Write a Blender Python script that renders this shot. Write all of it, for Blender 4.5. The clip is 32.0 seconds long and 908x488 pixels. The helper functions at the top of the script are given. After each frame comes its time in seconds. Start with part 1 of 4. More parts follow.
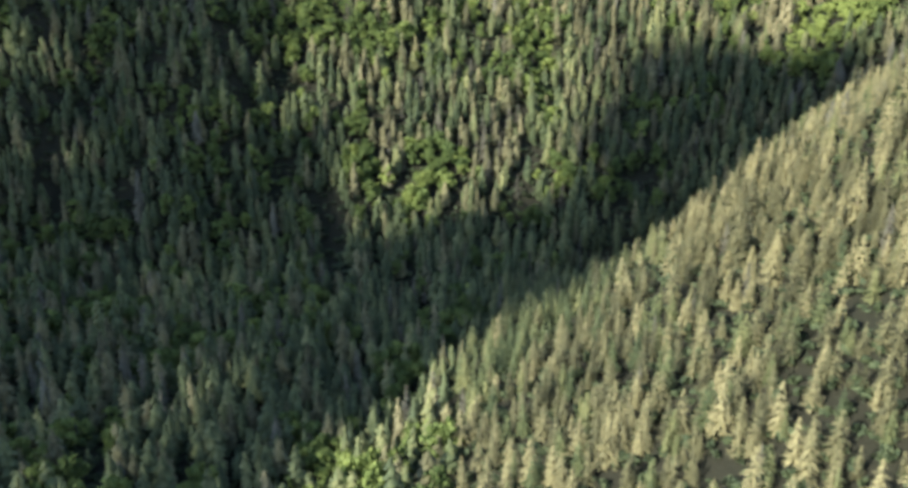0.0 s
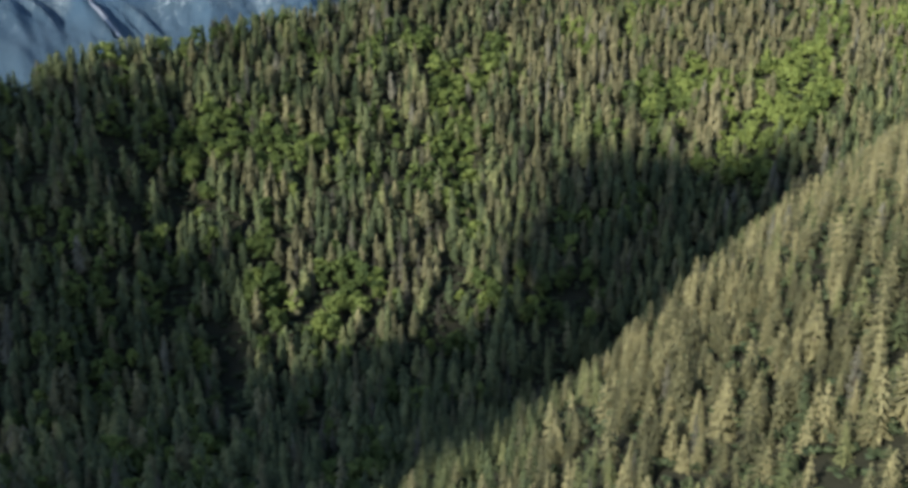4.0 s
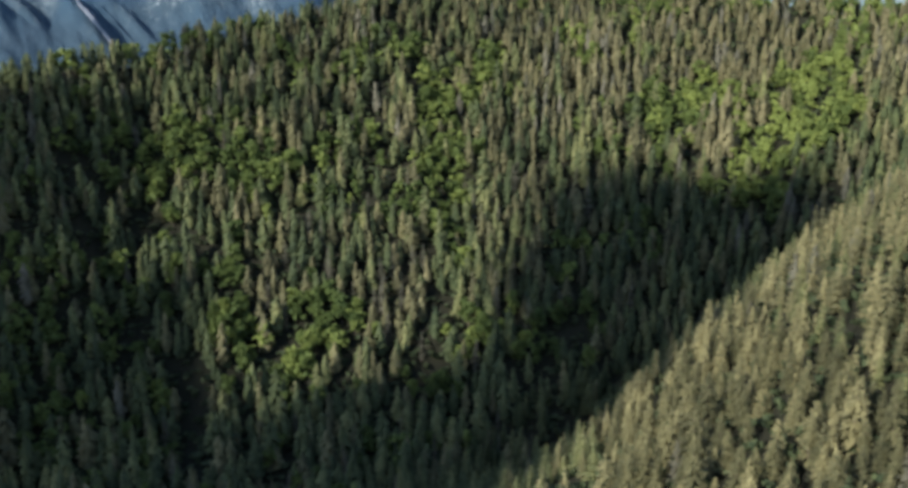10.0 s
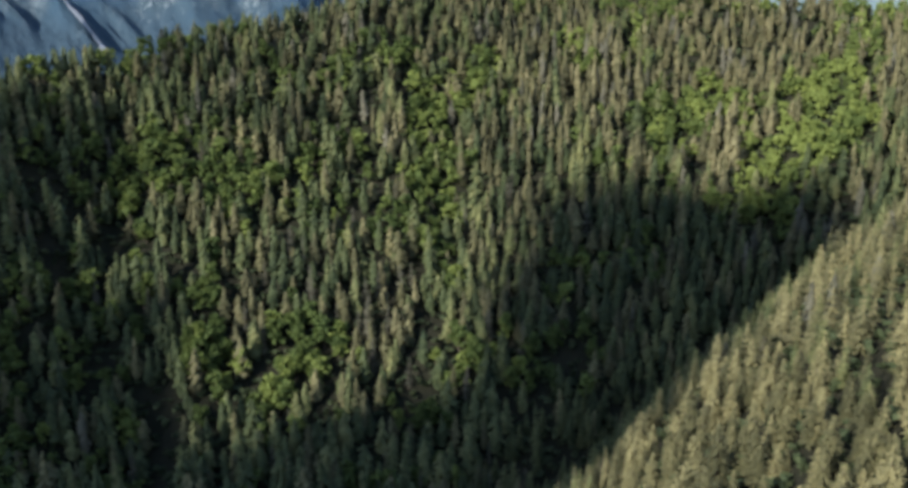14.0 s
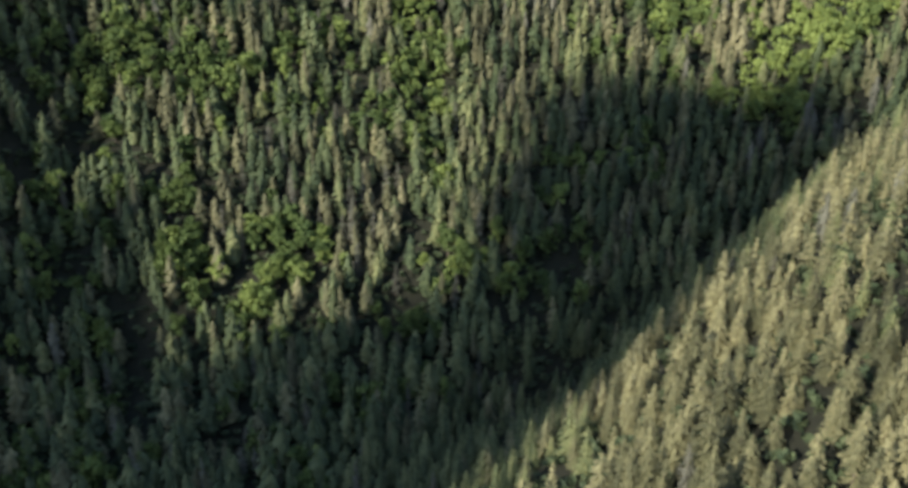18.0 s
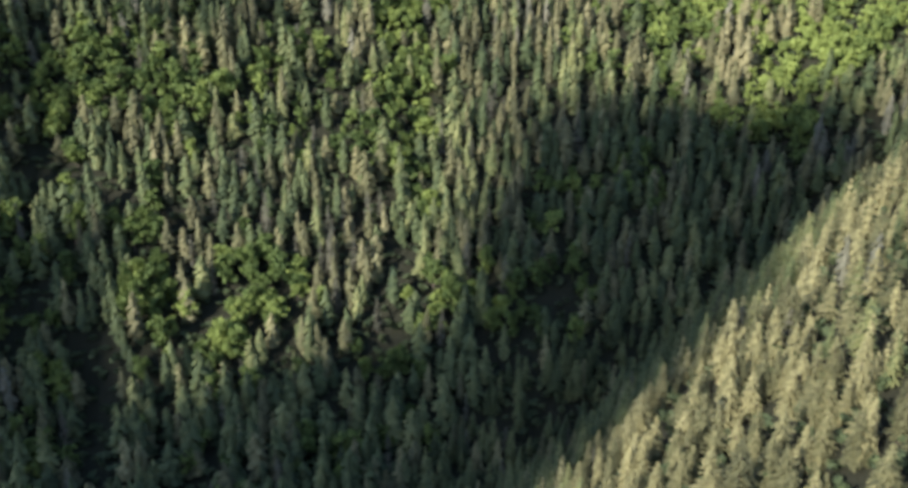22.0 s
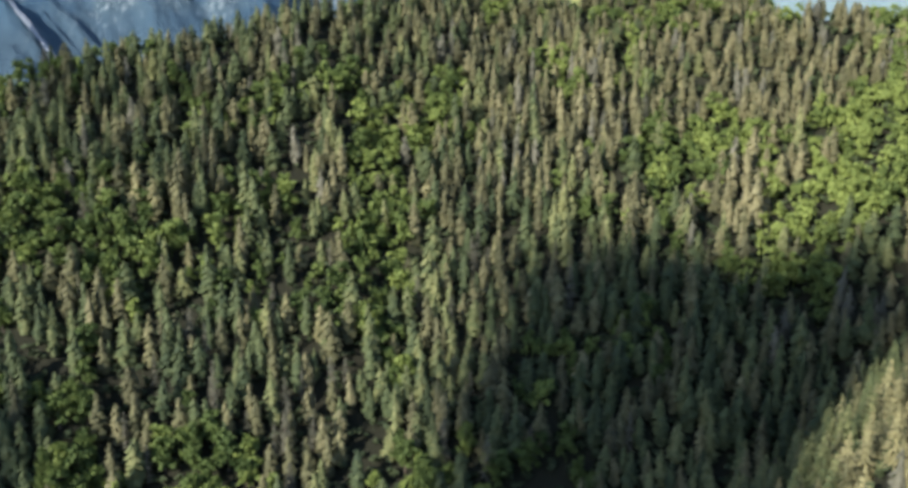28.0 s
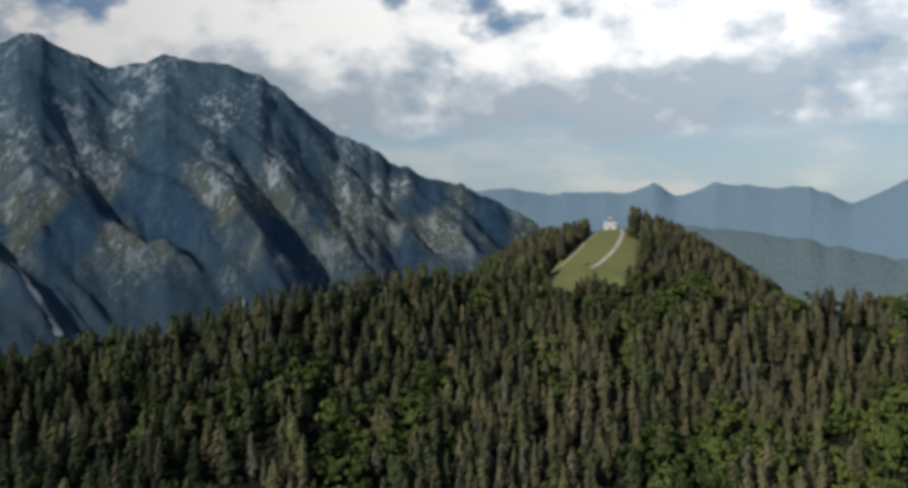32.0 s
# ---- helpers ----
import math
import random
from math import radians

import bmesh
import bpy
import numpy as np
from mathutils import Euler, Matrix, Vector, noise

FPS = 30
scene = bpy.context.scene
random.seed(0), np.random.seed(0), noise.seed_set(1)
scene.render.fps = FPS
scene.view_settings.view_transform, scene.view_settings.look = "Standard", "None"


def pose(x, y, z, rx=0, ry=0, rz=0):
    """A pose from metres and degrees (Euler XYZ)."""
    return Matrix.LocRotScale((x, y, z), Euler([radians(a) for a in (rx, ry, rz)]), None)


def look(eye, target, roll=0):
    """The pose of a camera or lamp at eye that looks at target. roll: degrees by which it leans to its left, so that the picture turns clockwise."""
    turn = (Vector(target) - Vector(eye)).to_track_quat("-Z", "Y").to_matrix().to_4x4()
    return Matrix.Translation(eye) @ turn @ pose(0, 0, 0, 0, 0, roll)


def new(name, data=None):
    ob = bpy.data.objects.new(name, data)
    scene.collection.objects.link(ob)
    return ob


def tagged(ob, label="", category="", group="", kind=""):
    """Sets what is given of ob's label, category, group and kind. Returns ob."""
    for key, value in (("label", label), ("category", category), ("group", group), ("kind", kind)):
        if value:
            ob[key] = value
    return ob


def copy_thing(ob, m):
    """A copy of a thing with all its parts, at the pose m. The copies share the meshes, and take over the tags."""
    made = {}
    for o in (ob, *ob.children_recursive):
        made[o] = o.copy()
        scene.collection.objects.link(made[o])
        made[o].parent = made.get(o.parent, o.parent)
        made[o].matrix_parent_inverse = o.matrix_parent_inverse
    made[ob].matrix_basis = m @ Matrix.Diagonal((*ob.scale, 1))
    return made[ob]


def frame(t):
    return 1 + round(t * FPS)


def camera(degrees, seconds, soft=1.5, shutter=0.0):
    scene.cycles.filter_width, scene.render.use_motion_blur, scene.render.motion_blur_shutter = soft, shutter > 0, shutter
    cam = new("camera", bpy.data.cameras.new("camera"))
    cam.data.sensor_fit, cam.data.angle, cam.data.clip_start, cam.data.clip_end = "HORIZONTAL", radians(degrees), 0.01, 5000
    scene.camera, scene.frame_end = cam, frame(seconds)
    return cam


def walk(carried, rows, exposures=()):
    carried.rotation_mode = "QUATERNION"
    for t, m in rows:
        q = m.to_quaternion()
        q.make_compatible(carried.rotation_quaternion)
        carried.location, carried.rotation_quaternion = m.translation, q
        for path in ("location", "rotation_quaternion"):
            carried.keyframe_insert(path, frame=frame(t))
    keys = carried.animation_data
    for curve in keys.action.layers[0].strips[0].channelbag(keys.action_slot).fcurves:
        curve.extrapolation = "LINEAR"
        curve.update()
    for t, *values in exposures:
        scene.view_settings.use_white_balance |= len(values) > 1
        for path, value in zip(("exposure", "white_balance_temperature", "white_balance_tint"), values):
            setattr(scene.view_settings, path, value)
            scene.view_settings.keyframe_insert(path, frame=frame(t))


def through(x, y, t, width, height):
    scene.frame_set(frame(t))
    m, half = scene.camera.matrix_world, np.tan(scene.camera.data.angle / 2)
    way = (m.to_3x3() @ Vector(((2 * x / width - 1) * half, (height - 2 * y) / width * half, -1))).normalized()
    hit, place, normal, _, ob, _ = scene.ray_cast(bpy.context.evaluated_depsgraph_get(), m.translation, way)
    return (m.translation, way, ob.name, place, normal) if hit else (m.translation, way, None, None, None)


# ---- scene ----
cam = camera(51.6, 32.0, soft=3.8)
METRES, EYE, TILT, LEAN, TURN = 320.0, 260.0, -21.8, 0.0, 0.0
ROWS = [
    (0.0, 0.0, 0.0, 0.0, 0.0, 0.0, -0.0),
    (0.5, 0.0042, 0.0183, 0.0097, 0.03, 1.92, 0.01),
    (1.0, 0.0103, 0.037, 0.0181, 0.14, 3.8, 0.01),
    (1.5, 0.0168, 0.0558, 0.0261, 0.25, 5.67, 0.04),
    (2.0, 0.0216, 0.0724, 0.0307, 0.15, 5.87, 0.02),
    (2.5, 0.0404, 0.1203, 0.0311, -2.71, 6.25, 1.34),
    (3.0, 0.0409, 0.1384, 0.0386, -3.57, 6.21, 1.75),
    (3.5, 0.0435, 0.1502, 0.0452, -3.57, 6.15, 1.72),
    (5.5, 0.0561, 0.2009, 0.0674, -3.55, 6.08, 1.58),
    (6.0, 0.0592, 0.2131, 0.0731, -3.54, 6.06, 1.56),
    (6.5, 0.0624, 0.2254, 0.0788, -3.54, 6.07, 1.53),
    (7.0, 0.0655, 0.2373, 0.0844, -3.53, 6.06, 1.49),
    (7.5, 0.0686, 0.2494, 0.0897, -3.52, 6.06, 1.46),
    (8.0, 0.0719, 0.2614, 0.0953, -3.52, 6.08, 1.44),
    (8.5, 0.0752, 0.2732, 0.1005, -3.5, 6.09, 1.4),
    (9.0, 0.0784, 0.2851, 0.1057, -3.5, 6.11, 1.37),
    (9.5, 0.0813, 0.2962, 0.1108, -3.5, 6.12, 1.35),
    (10.0, 0.0845, 0.3078, 0.1159, -3.49, 6.14, 1.34),
    (10.5, 0.0875, 0.3192, 0.121, -3.49, 6.16, 1.33),
    (11.0, 0.0908, 0.3313, 0.126, -3.49, 6.18, 1.3),
    (11.5, 0.0936, 0.3425, 0.1313, -3.48, 6.18, 1.29),
    (12.0, 0.0966, 0.3544, 0.1364, -3.49, 6.2, 1.29),
    (12.5, 0.0995, 0.366, 0.1417, -3.48, 6.21, 1.29),
    (13.0, 0.1026, 0.378, 0.1469, -3.48, 6.23, 1.29),
    (13.5, 0.1054, 0.3888, 0.1517, -3.48, 6.24, 1.28),
    (15.5, 0.1142, 0.433, 0.1683, -3.62, 4.48, 1.25),
    (16.0, 0.1142, 0.442, 0.1732, -3.74, 3.13, 1.24),
    (16.5, 0.114, 0.4494, 0.1779, -3.84, 1.97, 1.26),
    (17.0, 0.114, 0.4584, 0.183, -3.95, 0.61, 1.26),
    (17.5, 0.1141, 0.4662, 0.1872, -4.03, -0.54, 1.26),
    (18.0, 0.1163, 0.4775, 0.1938, -4.08, -1.09, 1.29),
    (18.5, 0.1188, 0.4884, 0.1987, -4.11, -1.07, 1.33),
    (19.0, 0.1219, 0.5013, 0.2044, -4.14, -1.05, 1.35),
    (19.5, 0.125, 0.5124, 0.2088, -4.13, -1.02, 1.36),
    (20.0, 0.1282, 0.5252, 0.2151, -4.17, -1.06, 1.37),
    (20.5, 0.1312, 0.5365, 0.2196, -4.19, -1.03, 1.39),
    (21.0, 0.1347, 0.5496, 0.2249, -4.21, -1.01, 1.41),
    (21.5, 0.1372, 0.5605, 0.2298, -4.24, -0.99, 1.4),
    (22.0, 0.1411, 0.5737, 0.2351, -4.23, -0.97, 1.42),
    (22.5, 0.1434, 0.5844, 0.24, -4.27, -0.96, 1.43),
    (23.0, 0.1469, 0.5979, 0.2457, -4.29, -0.93, 1.46),
    (23.5, 0.1498, 0.6091, 0.2503, -4.3, -0.92, 1.48),
    (24.0, 0.1529, 0.6221, 0.2561, -4.34, -0.92, 1.5),
    (24.5, 0.1561, 0.6336, 0.2608, -4.35, -0.9, 1.51),
    (25.0, 0.1605, 0.6479, 0.2666, -4.34, -0.69, 1.53),
    (25.5, 0.1655, 0.6618, 0.2724, -4.27, 0.11, 1.58),
    (27.5, 0.1895, 0.7208, 0.3008, -3.93, 4.76, 1.64),
    (28.0, 0.1953, 0.7355, 0.3098, -3.86, 5.98, 1.62),
    (28.5, 0.2022, 0.7478, 0.3174, -3.74, 6.96, 1.63),
    (29.0, 0.2118, 0.7631, 0.3333, -3.58, 8.67, 1.56),
    (29.5, 0.2225, 0.7765, 0.3469, -3.36, 10.82, 1.51),
    (30.0, 0.2329, 0.7927, 0.3644, -3.2, 13.27, 1.43),
    (30.5, 0.2438, 0.8069, 0.3753, -2.99, 15.58, 1.41),
    (31.0, 0.2562, 0.8237, 0.3882, -2.76, 18.38, 1.4),
    (31.5, 0.2666, 0.8377, 0.3989, -2.58, 20.77, 1.4),
    (32.0, 0.2751, 0.8518, 0.4028, -2.43, 21.82, 1.37),
]
walk(cam, [(t, pose(0, 0, EYE, TILT, LEAN, TURN) @ pose(METRES * x, METRES * y, METRES * z, 90 + pitch, roll, yaw)) for t, x, y, z, yaw, pitch, roll in ROWS],
     exposures=[(0.0, 1.60), (2.0, 1.30), (5.5, 0.70), (13.5, 0.70), (16.5, 0.80), (19.0, 1.17), (22.0, 1.28), (25.0, 1.30), (28.0, 1.02), (29.5, 0.48), (31.0, -0.45), (32.0, -0.95)])

# ---- world, sun, clouds ----
SUN_AZ, SUN_EL = radians(50), radians(27)   # behind the viewer and to the left
TO_SUN = Vector((-math.sin(SUN_AZ) * math.cos(SUN_EL), -math.cos(SUN_AZ) * math.cos(SUN_EL), math.sin(SUN_EL)))


class Nodes:
    """Short hand for node trees."""

    def __init__(self, tree):
        self.tree = tree
        tree.nodes.clear()

    def add(self, kind, settings=None, **inputs):
        n = self.tree.nodes.new(kind)
        for k, v in (settings or {}).items():
            setattr(n, k, v)
        for k, v in inputs.items():
            key = int(k[1:]) if k[0] == "i" and k[1:].isdigit() else k.replace("_", " ")
            if isinstance(v, bpy.types.NodeSocket):
                self.tree.links.new(v, n.inputs[key])
            else:
                n.inputs[key].default_value = v
        return n

    def link(self, a, b):
        self.tree.links.new(a, b)

    def math(self, op, a, b=0.0, c=0.0, clamp=False):
        return self.add("ShaderNodeMath", {"operation": op, "use_clamp": clamp}, i0=a, i1=b, i2=c).outputs[0]

    def noise(self, vec, scale, detail=4.0, rough=0.55, **more):
        return self.add("ShaderNodeTexNoise", None, Vector=vec, Scale=scale, Detail=detail, Roughness=rough, **more).outputs["Fac"]

    def ramp(self, fac, stops):
        n = self.add("ShaderNodeValToRGB", None, Fac=fac)
        els = n.color_ramp.elements
        while len(els) < len(stops):
            els.new(0.5)
        for e, (p, c) in zip(els, stops):
            e.position = p
            e.color = (*c, 1) if len(c) == 3 else c
        return n.outputs["Color"]

    def mix(self, fac, a, b, blend="MIX"):
        n = self.add("ShaderNodeMix", {"data_type": "RGBA", "blend_type": blend})
        for idx, v in ((0, fac), (6, a), (7, b)):
            if isinstance(v, bpy.types.NodeSocket):
                self.tree.links.new(v, n.inputs[idx])
            else:
                n.inputs[idx].default_value = (*v, 1) if isinstance(v, tuple) and len(v) == 3 else v
        return n.outputs[2]


def make_world():
    w = bpy.data.worlds.new("sky")
    scene.world = w
    w.use_nodes = True
    n = Nodes(w.node_tree)
    sky = n.add("ShaderNodeTexSky", {"sky_type": "NISHITA", "sun_disc": False, "sun_elevation": SUN_EL, "sun_rotation": radians(180) + SUN_AZ, "altitude": 1200.0})
    co = n.add("ShaderNodeTexCoord").outputs["Generated"]
    xyz = n.add("ShaderNodeSeparateXYZ", None, Vector=co)
    z = xyz.outputs["Z"]
    up = n.math("MAXIMUM", z, 0.0)
    # cumulus: a bank with a flat grey base and billowing bright tops, thinning towards the zenith
    heap = n.add("ShaderNodeMapping", None, Vector=co, Location=(2.3, 0.4, 1.13), Scale=(1.0, 1.0, 1.55)).outputs[0]
    drift = n.add("ShaderNodeMapping", None, Vector=co, Location=(0.6, 1.7, 0.2), Scale=(1.0, 1.0, 0.4)).outputs[0]
    above = n.add("ShaderNodeVectorMath", {"operation": "ADD"}, i0=heap, i1=(0.02, 0.015, 0.055)).outputs[0]
    def billow(vec):
        cells = n.add("ShaderNodeTexVoronoi", {"feature": "SMOOTH_F1"}, Vector=vec, Scale=8.0, Detail=4.0, Roughness=0.55, Smoothness=0.6).outputs["Distance"]
        return n.math("ADD", n.math("MULTIPLY", n.noise(vec, 3.1, 4.0, 0.5), 0.9), n.math("MULTIPLY", n.math("SUBTRACT", 0.55, cells), 0.34))

    big, shade = billow(heap), billow(above)
    puff = n.noise(heap, 15.0, 6.0, 0.55)
    base = n.math("ADD", 0.062, n.math("MULTIPLY", n.noise(drift, 2.6, 3.0, 0.5), 0.08))
    rise = n.math("SUBTRACT", z, n.math("ADD", base, n.math("MULTIPLY", n.math("SUBTRACT", puff, 0.5), 0.022)))
    hole = n.math("ADD", 0.13, n.math("MULTIPLY", n.math("SUBTRACT", up, 0.17, clamp=True), 0.9))
    bank = n.math("MULTIPLY", n.math("MULTIPLY", n.math("SUBTRACT", big, hole), 11.0, clamp=True), n.math("MULTIPLY", rise, 60.0, clamp=True))
    lit = n.math("ADD", n.math("MULTIPLY", n.math("SUBTRACT", big, shade), 3.4), n.math("ADD", n.math("MULTIPLY", n.math("MULTIPLY", rise, 6.5, clamp=True), 0.74), n.math("ADD", 0.06, n.math("MULTIPLY", n.math("SUBTRACT", puff, 0.5), 0.35))), clamp=True)
    cloud = n.ramp(lit, [(0.0, (0.40, 0.47, 0.54)), (0.3, (0.55, 0.61, 0.67)), (0.6, (0.86, 0.88, 0.90)), (0.85, (1.0, 1.0, 0.99))])
    # small far heaps and haze under the bank
    far_co = n.add("ShaderNodeMapping", None, Vector=co, Location=(0.2, 3.1, 0.0), Scale=(1.0, 1.0, 3.4)).outputs[0]
    small = n.noise(far_co, 7.0, 7.0, 0.55)
    low = n.math("MULTIPLY", n.math("SUBTRACT", small, 0.42), 6.0, clamp=True)
    under = n.mix(low, (0.60, 0.74, 0.83), n.ramp(small, [(0.45, (0.74, 0.80, 0.85)), (0.62, (0.98, 0.97, 0.95))]))
    # heaps opposite the sun are lit full in the face, those overhead and towards it show their grey sides
    facing = n.math("ADD", n.math("MULTIPLY", xyz.outputs["X"], math.sin(SUN_AZ)), n.math("MULTIPLY", xyz.outputs["Y"], math.cos(SUN_AZ)))
    front = n.math("MULTIPLY", n.math("ADD", facing, 0.1), n.math("SUBTRACT", 1.0, up), clamp=True)
    power = n.math("ADD", n.math("MULTIPLY", n.math("MULTIPLY", front, 2.15), n.math("ADD", 0.62, n.math("MULTIPLY", up, 3.0, clamp=True))), 0.24)
    b1 = n.add("ShaderNodeBackground", None, Color=sky.outputs[0], Strength=0.15)
    b3 = n.add("ShaderNodeBackground", None, Color=under, Strength=n.math("MULTIPLY", power, 0.66))
    b2 = n.add("ShaderNodeBackground", None, Color=cloud, Strength=power)
    veil = n.math("MULTIPLY", n.math("SUBTRACT", 1.15, n.math("MULTIPLY", up, 6.5), clamp=True), 0.9)
    b1 = n.add("ShaderNodeMixShader", None, i0=veil, i1=b1.outputs[0], i2=b3.outputs[0])
    cover = bank
    mixed = n.add("ShaderNodeMixShader", None, i0=cover, i1=b1.outputs[0], i2=b2.outputs[0])
    n.add("ShaderNodeOutputWorld", None, Surface=mixed.outputs[0])


make_world()
sun = new("sun", bpy.data.lights.new("sun", "SUN"))
sun.data.energy, sun.data.angle, sun.data.color = 5.0, radians(0.53), (1.0, 0.935, 0.83)
sun.matrix_world = look(TO_SUN * 900, (0, 0, 0))


# ---- materials ----
def material(name):
    m = bpy.data.materials.new(name)
    m.use_nodes = True
    return m, Nodes(m.node_tree)


def finish(n, colour, rough=0.9, bump=None, strength=0.4, distance=0.3, spec=0.2, metal=0.0, **more):
    b = n.add("ShaderNodeBsdfPrincipled", None, Roughness=rough, Metallic=metal, **{"Specular_IOR_Level": spec})
    if isinstance(colour, bpy.types.NodeSocket):
        n.link(colour, b.inputs["Base Color"])
    else:
        b.inputs["Base Color"].default_value = (*colour, 1)
    if bump is not None:
        bp = n.add("ShaderNodeBump", None, Strength=strength, Distance=distance, Height=bump)
        n.link(bp.outputs[0], b.inputs["Normal"])
    n.add("ShaderNodeOutputMaterial", None, Surface=b.outputs[0])
    return b


def foliage(name, dark, mid, light, by_object=False, through=0.10):
    """Needles or leaves: one tint a tree, mottled by the clump, letting some light through."""
    m, n = material(name)
    if by_object:
        t = n.add("ShaderNodeObjectInfo").outputs["Random"]
    else:
        t = n.add("ShaderNodeAttribute", {"attribute_name": "tint"}).outputs["Fac"]
    pos = n.add("ShaderNodeNewGeometry").outputs["Position"]
    isl = n.add("ShaderNodeNewGeometry").outputs["Random Per Island"]
    fine = n.noise(pos, 0.9, 3.0, 0.6)
    k = n.math("ADD", n.math("MULTIPLY", t, 0.6), n.math("ADD", n.math("MULTIPLY", fine, 0.6), n.math("MULTIPLY", isl, 0.28)))
    col = n.ramp(n.math("SUBTRACT", k, 0.24), [(0.0, dark), (0.5, mid), (1.0, light)])
    d = n.add("ShaderNodeBsdfPrincipled", None, Roughness=0.75, **{"Specular_IOR_Level": 0.25})
    n.link(col, d.inputs["Base Color"])
    tr = n.add("ShaderNodeBsdfTranslucent", None, Color=col)
    mx = n.add("ShaderNodeMixShader", None, i0=through, i1=d.outputs[0], i2=tr.outputs[0])
    n.add("ShaderNodeOutputMaterial", None, Surface=mx.outputs[0])
    return m


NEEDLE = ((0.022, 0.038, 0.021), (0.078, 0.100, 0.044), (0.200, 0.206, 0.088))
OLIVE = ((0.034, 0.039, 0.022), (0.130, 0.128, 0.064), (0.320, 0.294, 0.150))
BROWN = ((0.040, 0.043, 0.025), (0.110, 0.108, 0.056), (0.224, 0.206, 0.112))
LEAF = ((0.032, 0.060, 0.021), (0.104, 0.146, 0.042), (0.240, 0.296, 0.080))
GREY = ((0.052, 0.055, 0.042), (0.106, 0.106, 0.078), (0.184, 0.178, 0.134))
mat_needle = foliage("spruce_needles", *NEEDLE)
mat_needle_one = foliage("spruce_needles_near", *OLIVE, by_object=True)
mat_olive = foliage("spruce_needles_olive", *OLIVE)
mat_brown = foliage("spruce_needles_brown", *BROWN)
mat_leaf = foliage("broad_leaves", *LEAF, through=0.25)
mat_leaf_one = foliage("broad_leaves_single", *LEAF, by_object=True, through=0.25)
mat_grey = foliage("dry_needles", *GREY, through=0.1)
mat_grey_one = foliage("dry_needles_single", *GREY, by_object=True, through=0.1)


def bark_material():
    m, n = material("bark")
    pos = n.add("ShaderNodeNewGeometry").outputs["Position"]
    s = n.add("ShaderNodeMapping", None, Vector=pos, Scale=(6, 6, 1.2)).outputs[0]
    f = n.noise(s, 1.5, 5.0, 0.65)
    finish(n, n.ramp(f, [(0.3, (0.06, 0.045, 0.035)), (0.7, (0.17, 0.14, 0.115))]), 0.9, f, 0.6, 0.1)
    return m


def ground_material():
    m, n = material("forest_floor")
    pos = n.add("ShaderNodeNewGeometry").outputs["Position"]
    big, fine = n.noise(pos, 0.012, 6.0), n.noise(pos, 0.35, 6.0, 0.65)
    # darker than bare litter: shade between the trees is put into the colour
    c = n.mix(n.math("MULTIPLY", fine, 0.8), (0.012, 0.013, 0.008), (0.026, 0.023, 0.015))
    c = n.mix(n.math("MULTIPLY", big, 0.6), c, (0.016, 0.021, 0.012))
    finish(n, c, 0.95, fine, 0.8, 0.8)
    return m


mat_bark, mat_ground = bark_material(), ground_material()


# ---- lie of the land ----
def smooth(a, b, t):
    t = np.clip((t - a) / (b - a), 0, 1)
    return t * t * (3 - 2 * t)


def smax(a, b, k):
    return np.logaddexp(a / k, b / k) * k


def smin(a, b, k):
    return -smax(-a, -b, k)


_grid = np.random.RandomState(5).rand(64, 64)


def vnoise(x, y):
    """Value noise on whole steps, -1 to 1."""
    x, y = np.asarray(x, float), np.asarray(y, float)
    i, j = np.floor(x).astype(int), np.floor(y).astype(int)
    u, v = x - i, y - j
    u, v = u * u * (3 - 2 * u), v * v * (3 - 2 * v)
    g = lambda a, b: _grid[a % 64, b % 64]
    return 2 * ((g(i, j) * (1 - u) + g(i + 1, j) * u) * (1 - v) + (g(i, j + 1) * (1 - u) + g(i + 1, j + 1) * u) * v) - 1


def fbm(x, y, octaves=4):
    return sum(vnoise(x * 2 ** k + 17 * k, y * 2 ** k + 9 * k) * 0.5 ** k for k in range(octaves))


CANOPY = 13.0
CREST_TOP = (136, 171, 225, 259, 293, 291, 199, 167)
HUT = Vector((231.0, 962.0, 0))


